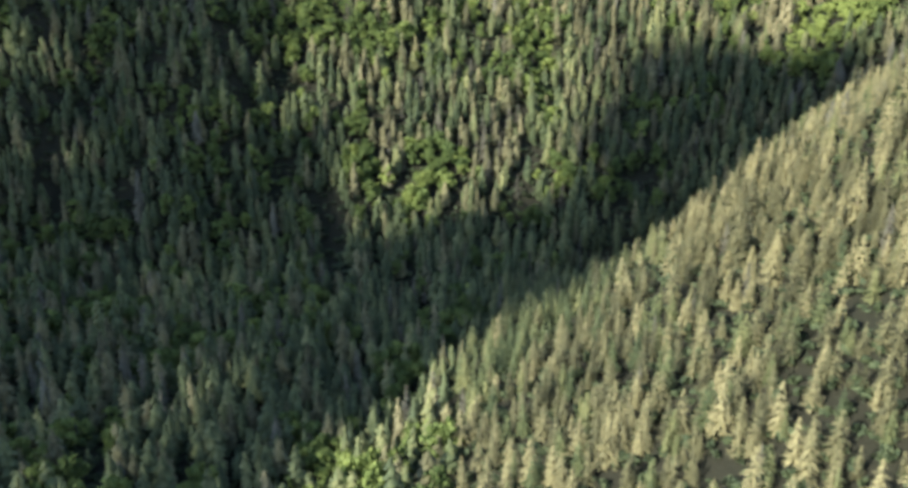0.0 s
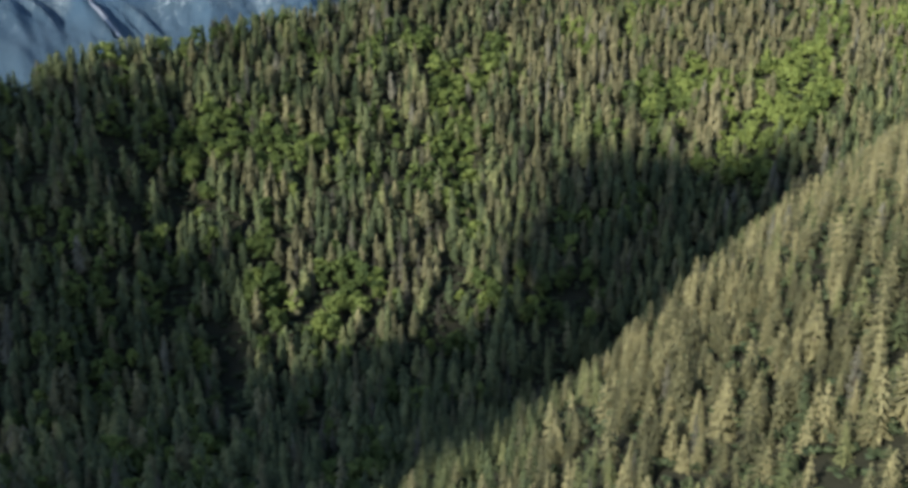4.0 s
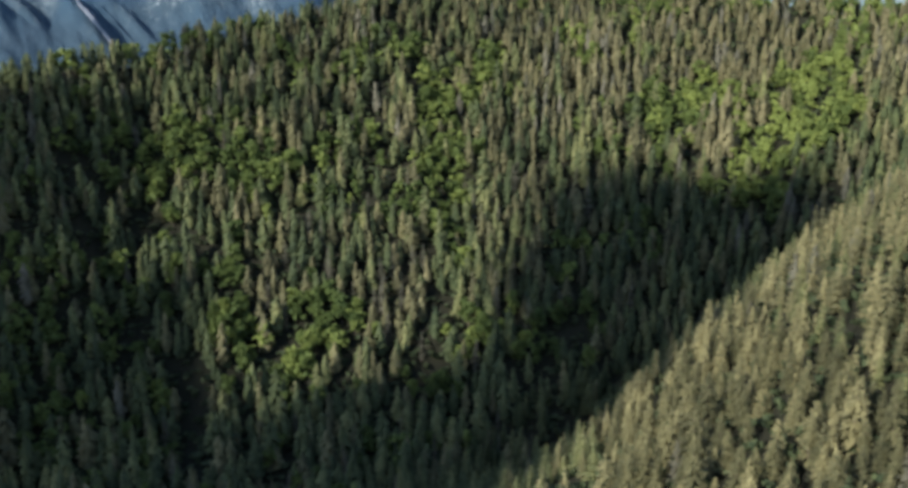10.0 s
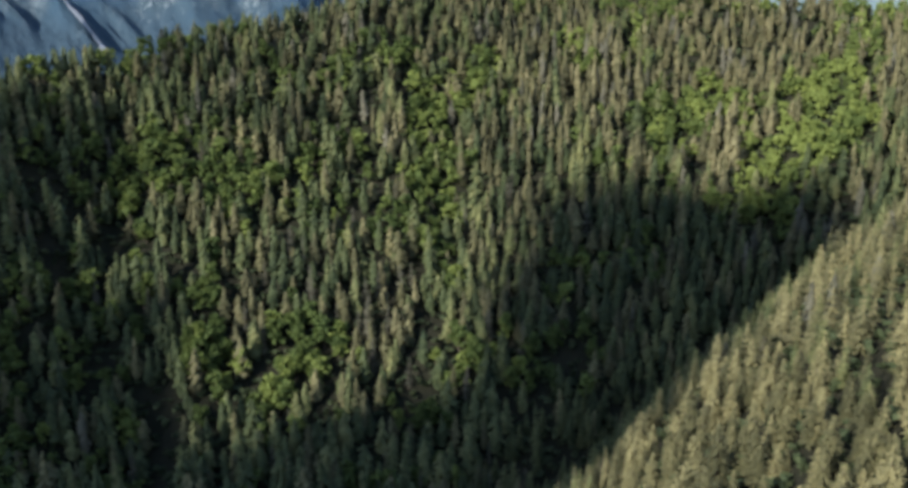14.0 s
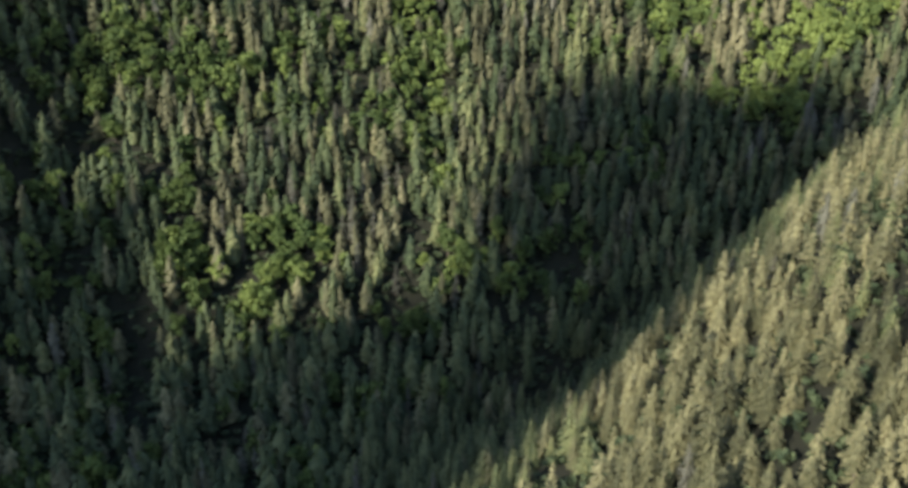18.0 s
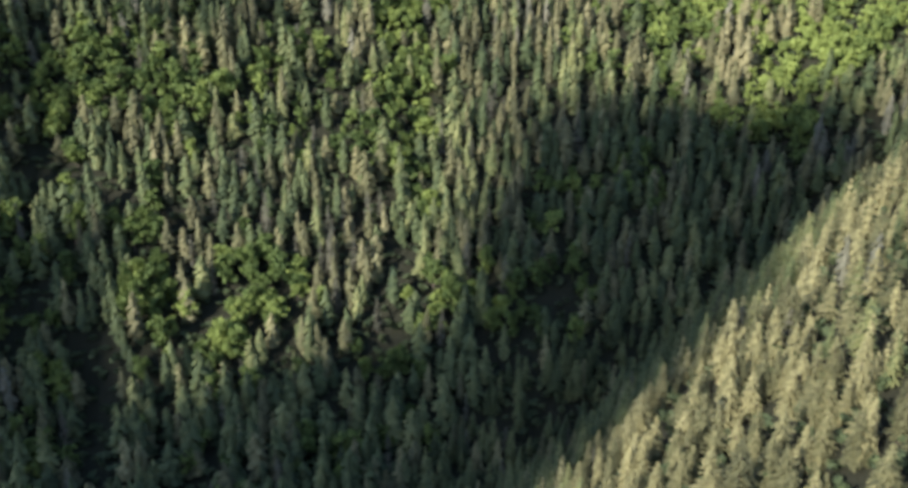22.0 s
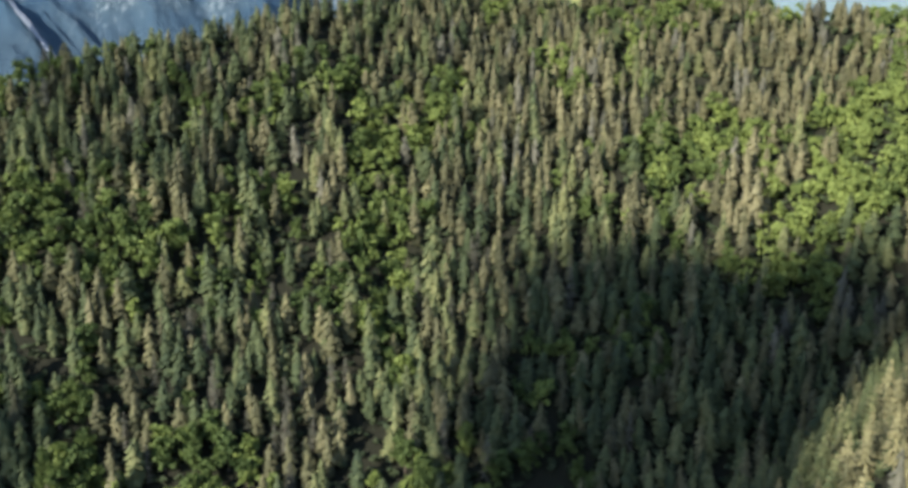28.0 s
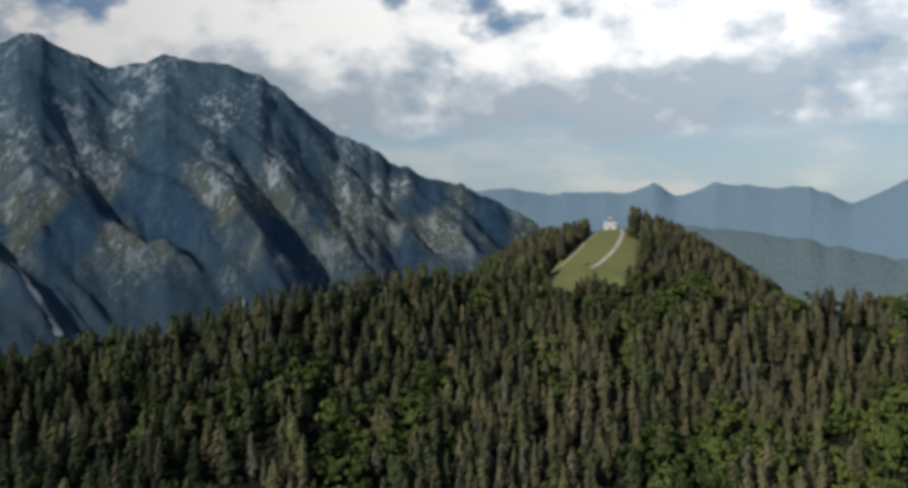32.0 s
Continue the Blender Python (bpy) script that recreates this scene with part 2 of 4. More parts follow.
def canopy(x, y):
    """Height of the tree tops of the near slopes."""
    X, Y, down = np.clip(x, -290, 330) / 100, (np.clip(y, 350, 1000) - 650) / 100, x + 0.12 * (y - 650)
    far = 126.4 - 12.9 * X + 75 * Y - 5.5 * X * Y + 6 * X ** 2 - 0.65 * Y ** 2 + 1.1 * X ** 3 - 1.4 * X ** 2 * Y
    # a spur on the dark side, the gully beside it, and ribs that run down the slope
    far = far + 15 * np.exp(-((down + 178) / 34) ** 2) - 9 * np.exp(-((down + 122) / 18) ** 2) - 12 * np.exp(-((down + 250) / 26) ** 2)
    far = far - 15 * np.exp(-((down + 98) / 11) ** 2) * smooth(600, 545, y)
    far = far + 3 * fbm(x / 70, y / 110) + 3.5 * fbm(down / 23 + 3, y / 170, 2)
    line = 815 + 0.36 * np.clip(x, -300, 200)
    crest = np.interp(x, (-300, -200, -100, 0, 100, 200, 300, 400), CREST_TOP) - 0.95 * (y - line)
    far = smin(far, crest, 7)
    Yg = np.clip((y - 400) / 100, -2.2, 4)
    near = 138.5 + 61 * (np.clip(x, -200, 420) - 140) / 100 - 20.5 * Yg - 12.4 * Yg ** 2 + 3 * fbm(x / 60 + 5, y / 60)
    # the ridge falls off steeply on its far side
    near = near - 3.0 * smooth(25, 100, x) * np.logaddexp(0, ((y - 0.94 * np.clip(x, -50, 300) - 308) / 1.372 - 5) / 5)
    near = smin(near, 262 + 0 * x, 14)
    floor = 43 + 0.05 * np.maximum(0, -x - 100) + 6 * fbm(x / 90, y / 90)
    top = smax(smax(far, near, 6), floor, 6)
    hx, hy = x - HUT.x - 8, y - HUT.y - 6
    hx = np.where(hx > 0, hx * 1.2, hx * 1.05)
    hill = 326 - 0.60 * np.sqrt(hx * hx + hy * hy + 40 ** 2)
    return smax(top, hill, 5)


def ground_z(x, y):
    x, y = np.asarray(x, float), np.asarray(y, float)
    core = canopy(x, y) - CANOPY
    d = np.hypot((x - 60) * 0.85, y - 560)
    valley = -330 + 45 * fbm(x / 900, y / 900)
    return core + (valley - core) * smooth(620, 1500, d)


def grid_axis(lo, hi, step, reach, n):
    mid = np.arange(lo, hi + step, step)
    s = np.linspace(0, 1, n + 1)[1:] ** 1.8
    return np.concatenate([(lo - (lo + reach) * s)[::-1], mid, mid[-1] + (reach - mid[-1]) * s])


def mesh_of(name, verts, faces, mat, tint=None, flat=True):
    """A mesh from arrays; all faces have the same number of corners."""
    me = bpy.data.meshes.new(name)
    verts, faces = np.asarray(verts, np.float32), np.asarray(faces, np.int32)
    me.vertices.add(len(verts))
    me.vertices.foreach_set("co", verts.ravel())
    me.loops.add(faces.size)
    me.loops.foreach_set("vertex_index", faces.ravel())
    me.polygons.add(len(faces))
    k = faces.shape[1]
    me.polygons.foreach_set("loop_start", np.arange(0, faces.size, k, dtype=np.int32))
    me.polygons.foreach_set("loop_total", np.full(len(faces), k, np.int32))
    if not flat:
        me.polygons.foreach_set("use_smooth", np.ones(len(faces), bool))
    if tint is not None:
        me.attributes.new("tint", "FLOAT", "POINT").data.foreach_set("value", np.asarray(tint, np.float32))
    me.materials.append(mat)
    me.update(calc_edges=True)
    return me


def sheet(name, X, Y, Z, mat, flat=False):
    """A grid mesh over arrays of the same two-dimensional shape."""
    r, c = X.shape
    idx = np.arange(r * c).reshape(r, c)
    f = np.stack([idx[:-1, :-1], idx[:-1, 1:], idx[1:, 1:], idx[1:, :-1]], -1).reshape(-1, 4)
    return mesh_of(name, np.stack([X, Y, Z], -1).reshape(-1, 3), f, mat, flat=flat)


gx, gy = grid_axis(-520, 620, 8, 4900, 26), grid_axis(-120, 1180, 8, 4900, 26)
GX, GY = np.meshgrid(gx, gy)
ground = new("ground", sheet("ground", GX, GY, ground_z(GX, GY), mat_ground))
tagged(ground, "dark forest floor on steep mountain slopes, tree shade put into its colour", "ground", kind="structure")


# ---- mountains in the distance ----
CENTRE = (88.0, 301.0, 278.0)
NEARER = 0.7    # the massif stands this much closer than its drawn size


def rock_material(name, wood, wood_lit, rock, rock_lit, scale, bare, climb=None, meadow_tone=None):
    m, n = material(name)
    pos = n.add("ShaderNodeNewGeometry").outputs["Position"]
    if climb:
        k = 1 / NEARER
        pos = n.add("ShaderNodeMapping", None, Vector=pos, Location=tuple(c * (1 - k) for c in CENTRE), Scale=(k, k, k)).outputs[0]
    lean = n.add("ShaderNodeMapping", None, Vector=pos, Rotation=(0, radians(28), 0), Scale=(1.0, 0.6, 0.26)).outputs[0]
    a, b, c = n.noise(lean, 0.006 * scale, 6.0, 0.62), n.noise(lean, 0.022 * scale, 5.0, 0.65), n.noise(pos, 0.05 * scale, 4.0, 0.7)
    woods = n.mix(c, (*wood, 1), (*wood_lit, 1))
    rocks = n.mix(b, (*rock, 1), (*rock_lit, 1))
    k = n.math("MULTIPLY", n.math("SUBTRACT", n.math("ADD", n.math("MULTIPLY", a, 0.62), n.math("MULTIPLY", b, 0.45)), bare), 13.0, clamp=True)
    if climb:
        z = n.add("ShaderNodeSeparateXYZ", None, Vector=pos).outputs["Z"]
        high = n.add("ShaderNodeMapRange", None, Value=z, From_Min=climb[0], From_Max=climb[1]).outputs[0]
        wide = n.noise(lean, 0.0020 * scale, 4.0, 0.55)
        zone = n.math("MULTIPLY", n.math("SUBTRACT", wide, 0.47), 9.0, clamp=True)
        k = n.math("MULTIPLY", n.math("MULTIPLY", k, n.math("ADD", n.math("MULTIPLY", zone, 0.9), 0.1)), n.math("ADD", n.math("MULTIPLY", high, 0.85), 0.10))
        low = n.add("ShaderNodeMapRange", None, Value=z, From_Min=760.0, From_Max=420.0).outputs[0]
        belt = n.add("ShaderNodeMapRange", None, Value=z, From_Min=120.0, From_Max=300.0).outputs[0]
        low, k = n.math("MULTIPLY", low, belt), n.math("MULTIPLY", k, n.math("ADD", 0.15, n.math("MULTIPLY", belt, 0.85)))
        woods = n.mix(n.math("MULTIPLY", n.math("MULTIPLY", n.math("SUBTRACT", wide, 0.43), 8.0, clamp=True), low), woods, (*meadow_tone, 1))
        # low woods go a flat grey-blue: valley haze painted in
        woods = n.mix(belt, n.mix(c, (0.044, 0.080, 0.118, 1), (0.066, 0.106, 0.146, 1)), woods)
        # paler grey-blue with height, standing in for haze over the summits
        upper_haze = n.add("ShaderNodeMapRange", None, Value=n.math("ADD", z, n.math("MULTIPLY", wide, 300.0)), From_Min=520.0, From_Max=950.0).outputs[0]
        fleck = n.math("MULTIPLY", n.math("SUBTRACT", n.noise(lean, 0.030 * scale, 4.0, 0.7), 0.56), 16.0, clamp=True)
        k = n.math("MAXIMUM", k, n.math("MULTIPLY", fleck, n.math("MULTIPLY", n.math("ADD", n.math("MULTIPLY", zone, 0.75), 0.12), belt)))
        woods = n.mix(n.math("MULTIPLY", upper_haze, 0.8), woods, n.mix(c, (0.068, 0.138, 0.192, 1), (0.112, 0.184, 0.240, 1)))
    finish(n, n.mix(k, woods, rocks), 0.95, c, 0.7, 12.0, spec=0.05)
    return m


# navy woods and bluish rock carry the haze of the distance in their colour
mat_mountain = rock_material("hazed_mountain_rock", (0.024, 0.068, 0.132), (0.050, 0.106, 0.168), (0.17, 0.25, 0.32), (0.62, 0.69, 0.74), 3.0, 0.54, (80, 460), (0.135, 0.158, 0.132))
# pale blue of range and hill is distance haze put into the base colour
mat_range = rock_material("hazed_far_range", (0.20, 0.300, 0.395), (0.208, 0.312, 0.405), (0.205, 0.306, 0.40), (0.218, 0.318, 0.41), 1.2, 0.55)
mat_hill = rock_material("hazed_wooded_hill", (0.158, 0.226, 0.254), (0.172, 0.242, 0.268), (0.174, 0.238, 0.250), (0.190, 0.255, 0.264), 1.6, 0.56)


def ridge(name, label, b0, b1, r0, r1, base, crest, mat, ribs, n=240, m=70, slant=0.5, seed=0.0, spread=480, near=1.0, even=0):
    """A mountain side: rises from base at r0 to the crest line at r1, then falls behind it. Bearings b in degrees from north, clockwise."""
    B, S = np.meshgrid(np.radians(np.linspace(b0, b1, n)), np.linspace(0, 1.35, m))
    top = crest(np.degrees(B))
    if even:    # notches of the crest do not run down the whole side
        level = np.apply_along_axis(lambda q: np.convolve(np.pad(q, even, mode="edge"), np.ones(2 * even + 1) / (2 * even + 1), "valid"), 1, top)
        top = level + (top - level) * np.clip(S, 0, 1) ** 6
    rise = np.where(S <= 1, S ** 1.15, 1 - (S - 1) * 1.8)
    arc = B * r1 + slant * S * (r1 - r0) + seed
    rib = 1 - np.abs(fbm(arc / spread, S * 1.7 + seed, 5)) * 1.5
    fine = fbm(arc / 90, S * 9 + seed, 4)
    env = np.clip(S * (1.03 - S) * 3.4, 0, 1)
    env = env * (0.3 + 0.7 * smooth(0.3, 0.72, S))
    z = base + (top - base) * rise + ribs * env * (rib - 0.45) + ribs * 0.22 * fine * np.clip(env + 0.25, 0, 1)
    z = z + ribs * 0.42 * env * (0.55 - 1.5 * np.abs(fbm(arc / 250 + 0.7 * S, S * 3.1 + seed + 5, 4)))
    r = (r0 + (r1 - r0) * S) * near
    z = CENTRE[2] + (z - CENTRE[2]) * near
    X, Y = CENTRE[0] + r * np.sin(B), CENTRE[1] + r * np.cos(B)
    k = int(np.argmax(S[:, 0] >= 1))
    idx = np.arange(X.size).reshape(X.shape)
    faces = np.stack([idx[:-1, :-1], idx[:-1, 1:], idx[1:, 1:], idx[1:, :-1]], -1)
    # the far side has vertices of its own, so that the crest stays a sharp edge
    verts = np.stack([X, Y, z], -1).reshape(-1, 3)
    back = faces[k:].copy() + X.size
    f = np.concatenate([faces[:k].reshape(-1, 4), back.reshape(-1, 4)])
    used, f = np.unique(f, return_inverse=True)
    me = mesh_of(name, np.concatenate([verts, verts])[used], f.reshape(-1, 4), mat, flat=False)
    tagged(new(name, me), label, "mountain", kind="structure")
    return X, Y, z


def peaks(level, *bumps):
    """A crest line: a level and a handful of summits (bearing, height, width)."""
    def f(b):
        z = np.full_like(b, level)
        for at, h, w in bumps:
            z = z + h * np.exp(-np.abs((b - at) / w) ** 1.5)
        return z + 15 * fbm(b / 1.1, b * 0 + 3.3, 6)
    return f


CREST_B = (-85, -60, -35, -23.3, -21.5, -18.9, -17, -14.1, -10.8, -9.1, -7.4, -5.4, -2.6, -0.5, 2.3, 5.2, 7.7, 10.1, 14)
CREST_H = (200, 500, 700, 652, 695, 631, 591, 634, 622, 606, 532, 443, 350, 283, 215, 164, 73, -39, -200)


def massif(b):
    return CENTRE[2] + np.interp(b, CREST_B, CREST_H) + 16 * fbm(b / 1.1, b * 0 + 3.3, 4)


MTX, MTY, MTZ = ridge("mountain", "steep rocky mountain with dark forest and pale cliffs, blue haze in its colour", -85, 14, 1250, 3300, -420, massif, mat_mountain, 82, 620, 170, slant=0.75, spread=860, near=NEARER)


def slide(name, label, b0, s0, b1, s1, wide0, wide1, mat, grid=None, span=(-85, 99)):
    """A bare stony runnel down the mountain, laid on its grid from bearing b0, height s0 to b1, s1."""
    MX, MY, MZ = grid or (MTX, MTY, MTZ)
    t = np.linspace(0, 1, 40)[:, None]
    w = np.linspace(-0.5, 0.5, 7)[None]
    b = b0 + (b1 - b0) * t + 0.06 * fbm(t * 4 + b0, t * 0) + w * (wide0 + (wide1 - wide0) * t) * (1 + 0.5 * fbm(t * 12, w * 3))
    q = (s0 + (s1 - s0) * t + 0 * w) / 1.35 * (MX.shape[0] - 1)
    c = (b - span[0]) / span[1] * (MX.shape[1] - 1)
    i, j = np.floor(q).astype(int), np.floor(c).astype(int)
    u, v = q - i, c - j
    at = lambda A: A[i, j] * (1 - u) * (1 - v) + A[i + 1, j] * u * (1 - v) + A[i, j + 1] * (1 - u) * v + A[i + 1, j + 1] * u * v
    tagged(new(name, sheet(name, at(MX), at(MY) - 4, at(MZ) + 9, mat)), label, "scree", kind="structure")


mat_scree = rock_material("pale_scree", (0.22, 0.25, 0.30), (0.36, 0.39, 0.43), (0.44, 0.47, 0.50), (0.6, 0.62, 0.64), 2.0, 0.55)
slide("scree_gully", "pale stony gully running down the mountain", -22.3, 0.55, -19.95, 0.43, 0.22, 0.62, mat_scree)
slide("scree_gully", "pale patch of bare rock on the mountain", -9.9, 0.50, -10.2, 0.475, 0.3, 0.4, mat_scree)
slide("scree_gully", "pale patch of bare rock on the mountain", -7.8, 0.50, -7.9, 0.48, 0.4, 0.3, mat_scree)
slide("scree_gully", "pale patch of bare rock on the mountain", -3.2, 0.54, -2.4, 0.47, 0.5, 1.3, mat_scree)
RANGE_B = (-4, 3.3, 6.1, 7.9, 13.1, 14.8, 16.1, 18.4, 22, 23.5, 25.7, 28.6, 34, 45, 60)
RANGE_H = (500, 524, 543, 516, 508, 556, 488, 545, 518, 531, 440, 545, 640, 620, 560)
HILL_B = (8, 14, 17, 22, 28.6, 40, 55, 70)
HILL_H = (295, 322, 327, 300, 244, 240, 330, 300)
ridge("backdrop_range", "mountain range in the distance, blue haze painted into its colour", -4, 60, 3300, 4250, -420, lambda b: np.interp(b, RANGE_B, RANGE_H) + 9 * fbm(b / 0.8, b * 0 + 3.3, 5), mat_range, 5, 260, 40, seed=7.0, even=24)
HILL = ridge("backdrop_hill", "wooded hill beyond the valley, pale haze painted into its colour", 8, 70, 1300, 2300, -420, lambda b: np.interp(b, HILL_B, HILL_H) + 6 * fbm(b / 0.9, b * 0 + 1.3, 5), mat_hill, 6, 200, 40, seed=3.0, even=24)
slide("field", "pale field in the far valley", 26.4, 0.93, 27.3, 0.925, 0.12, 0.22, mat_scree, HILL, (8, 62))
slide("field", "pale field in the far valley", 27.6, 0.86, 28.2, 0.855, 0.1, 0.16, mat_scree, HILL, (8, 62))
ridge("backdrop_behind", "mountain side closing the valley", 75, 275, 2400, 4300, -420, peaks(260.0, (110.0, 300, 16), (150, 200, 20), (200, 120, 20), (250, 300, 16)), mat_mountain, 160, 200, 40, seed=11.0)

# ---- broken clouds over the valley: unseen, added to cast its shadows ----
U_AX = Vector((math.cos(SUN_AZ), -math.sin(SUN_AZ), 0))
V_AX = Vector((math.sin(SUN_AZ) * math.sin(SUN_EL), math.cos(SUN_AZ) * math.sin(SUN_EL), math.cos(SUN_EL)))


def cloud_material():
    m, n = material("cloud")
    pos = n.add("ShaderNodeNewGeometry").outputs["Position"]
    finish(n, n.ramp(n.noise(pos, 0.02, 4.0), [(0.3, (0.78, 0.79, 0.8)), (0.7, (0.9, 0.9, 0.9))]), 1.0, spec=0.0)
    return m


mat_cloud = cloud_material()


def cloud(lumps, reach, seed):
    """A heap of billows; each lump: across, up and radius, as the sun sees it."""
    rnd = random.Random(seed)
    bm = bmesh.new()
    for u, w, r in lumps:
        for k in range(7):
            a, q = rnd.uniform(0, 2 * math.pi), r * rnd.uniform(0.0, 0.5)
            size = r * rnd.uniform(0.45, 0.62)
            at = U_AX * (u + q * math.cos(a)) + V_AX * (w * math.cos(SUN_EL) + q * math.sin(a)) + TO_SUN * (reach + rnd.uniform(-0.5, 0.5) * r)
            g = bmesh.ops.create_icosphere(bm, subdivisions=3, radius=size, matrix=Matrix.Translation(at))
            for v in g["verts"]:
                d = (v.co - at).normalized()
                v.co += d * size * 0.22 * noise.noise(v.co / (size * 0.45))
    me = bpy.data.meshes.new("cloud")
    bm.to_mesh(me)
    bm.free()
    me.materials.append(mat_cloud)
    return tagged(new("cloud", me), "white broken cumulus cloud, out of view, shaped to shade the valley", "cloud", group="clouds", kind="structure")


# lumps are fitted to where shadow has to fall, not to a seen cloud
cloud([(-321, 411, 52), (-371, 409, 46), (-406, 397, 44), (-366, 348, 58), (-304, 340, 48), (-296, 297, 54), (-360, 284, 52), (-309, 245, 58), (-386, 235, 46), (-334, 203, 60), (-407, 205, 55), (-324, 135, 58), (-289, 90, 48), (-428, 170, 55), (-400, 116, 48), (-271, 342, 25), (-277, 270, 20), (-288, 376, 17)], 2900, 1)
cloud([(-486, 184, 45), (-548, 223, 47), (-578, 267, 41), (-630, 284, 47), (-695, 298, 52), (-545, 154, 52), (-626, 183, 50), (-701, 223, 54), (-445, 98, 50), (-539, 86, 50), (-359, 70, 45), (-652, 120, 50), (-786, 291, 54), (-648, 315, 29), (-752, 216, 54), (-599, 248, 41), (-598, 392, 14), (-630, 415, 14), (-568, 404, 13), (-656, 430, 14), (-612, 442, 12), (-522, 246, 30), (-498, 216, 28), (-468, 196, 26), (-540, 122, 44), (-495, 140, 36), (-575, 150, 40), (-515, 110, 36), (-610, 322, 34), (-597, 298, 25), (-634, 343, 28)], 2900, 2)


# ---- trees ----
def conifer_template(seed, boughs, full=0.0, droop=0.02):
    """A spruce of height 1 and radius 1: a slim core set about with drooping folded boughs."""
    rnd = np.random.RandomState(seed)
    bend = rnd.uniform(0.36, 0.66)
    V, F = [], []
    sway = rnd.uniform(0, 6.28, 3)
    dz = np.array((0, 0, 1.0))
    for i in range(boughs):
        t = 1 - (1 - (i + rnd.rand()) / boughs) ** 0.68
        a = i * 2.4 + rnd.uniform(-0.5, 0.5)
        belly = min(1.0, 0.62 + 2.2 * t)
        L = (belly * (1 - t) ** bend * rnd.uniform(0.72, 1.16) + 0.04) * (1 + 0.16 * math.sin(9 * t + sway[0]) * math.sin(a + sway[1]))
        z = 0.06 + 0.92 * t
        out, side = np.array((math.cos(a), math.sin(a), 0)), np.array((-math.sin(a), math.cos(a), 0))
        root = dz * min(1.0, z + rnd.uniform(0.07, 0.13) + droop)
        tip = out * L + dz * (z - rnd.uniform(-0.01, 0.03))
        w = (0.30 + full) * L + 0.05
        mid = root * 0.38 + tip * 0.62
        low = mid - dz * rnd.uniform(0.02, 0.045)
        base = len(V)
        V += [root, low + side * w * rnd.uniform(0.7, 1.2), tip, low - side * w * rnd.uniform(0.7, 1.2)]
        F += [(base, base + 1, base + 2), (base, base + 2, base + 3)]
    for z0, z1, q in ((0.04, 0.62, 0.50), (0.40, 1.0, 0.30)):
        base = len(V)
        V += [np.array((q * math.cos(k * 1.257), q * math.sin(k * 1.257), z0)) for k in range(5)] + [dz * z1]
        F += [(base + k, base + (k + 1) % 5, base + 5) for k in range(5)]
    return np.array(V), np.array(F)


def leafy_template(seed, clumps, leaves, size):
    """A broadleaf crown of height 1 and radius 1: clumps of small leaf sprays round a few limbs."""
    rnd = np.random.RandomState(seed)
    V, F = [], []
    for c in range(clumps):
        z = rnd.uniform(0.22, 0.90)
        a, q = rnd.uniform(0, 6.28), rnd.uniform(0.15, 0.85) * math.sqrt(max(0.05, 1 - ((z - 0.42) / 0.56) ** 2))
        cx, cy, cr = q * math.cos(a), q * math.sin(a), rnd.uniform(0.17, 0.40)
        for k in range(leaves):
            d = rnd.normal(size=3)
            d /= np.linalg.norm(d)
            d[2] = abs(d[2]) * 0.9 - 0.2
            p = np.array((cx, cy, z)) + d * np.array((cr, cr, cr * 0.42)) * rnd.uniform(0.30, 1.50)
            d = d + 0.55 * rnd.normal(size=3)
            d /= np.linalg.norm(d)
            s, tt = np.cross(d, rnd.normal(size=3)), None
            s /= np.linalg.norm(s)
            tt = np.cross(d, s) + 0.35 * d * rnd.uniform(-1, 1)
            w = size * rnd.uniform(0.7, 1.3)
            base = len(V)
            sc = np.array((1, 1, 0.42))
            V += [p + s * w * sc, p - (0.5 * s - 0.87 * tt) * w * sc, p - (0.5 * s + 0.87 * tt) * w * sc]
            F.append((base, base + 1, base + 2))
    base = len(V)
    for k in range(4):
        V.append(np.array((0.05 * math.cos(k * 1.57), 0.05 * math.sin(k * 1.57), -0.03)))
    V.append(np.array((0, 0, 0.7)))
    F += [(base + k, base + (k + 1) % 4, base + 4) for k in range(4)]
    return np.array(V), np.array(F)


def forest(name, label, category, templates, mat, X, Y, H, R, tint, seed):
    """Many trees in one mesh, each turned and sized by itself."""
    rnd = np.random.RandomState(seed)
    pick = rnd.randint(0, len(templates), len(X))
    turn = rnd.uniform(0, 2 * np.pi, len(X))
    Z = ground_z(X, Y)
    vs, fs, ts, n0 = [], [], [], 0
    for k, (V, F) in enumerate(templates):
        s = pick == k
        c, q = np.cos(turn[s])[:, None], np.sin(turn[s])[:, None]
        r = R[s][:, None]
        tilt = rnd.normal(0, 0.02, (2, s.sum(), 1)) * H[s][None, :, None] * V[None, None, :, 2]
        P = np.stack([X[s][:, None] + r * (V[:, 0] * c - V[:, 1] * q) + tilt[0], Y[s][:, None] + r * (V[:, 0] * q + V[:, 1] * c) + tilt[1], Z[s][:, None] + H[s][:, None] * V[:, 2]], -1)
        fs.append((F[None] + (n0 + np.arange(s.sum()) * len(V))[:, None, None]).reshape(-1, 3))
        vs.append(P.reshape(-1, 3))
        ts.append(np.repeat(tint[s], len(V)))
        n0 += s.sum() * len(V)
    ob = new(name, mesh_of(name, np.concatenate(vs), np.concatenate(fs), mat, np.concatenate(ts)))
    return tagged(ob, label, category, kind="stuff")


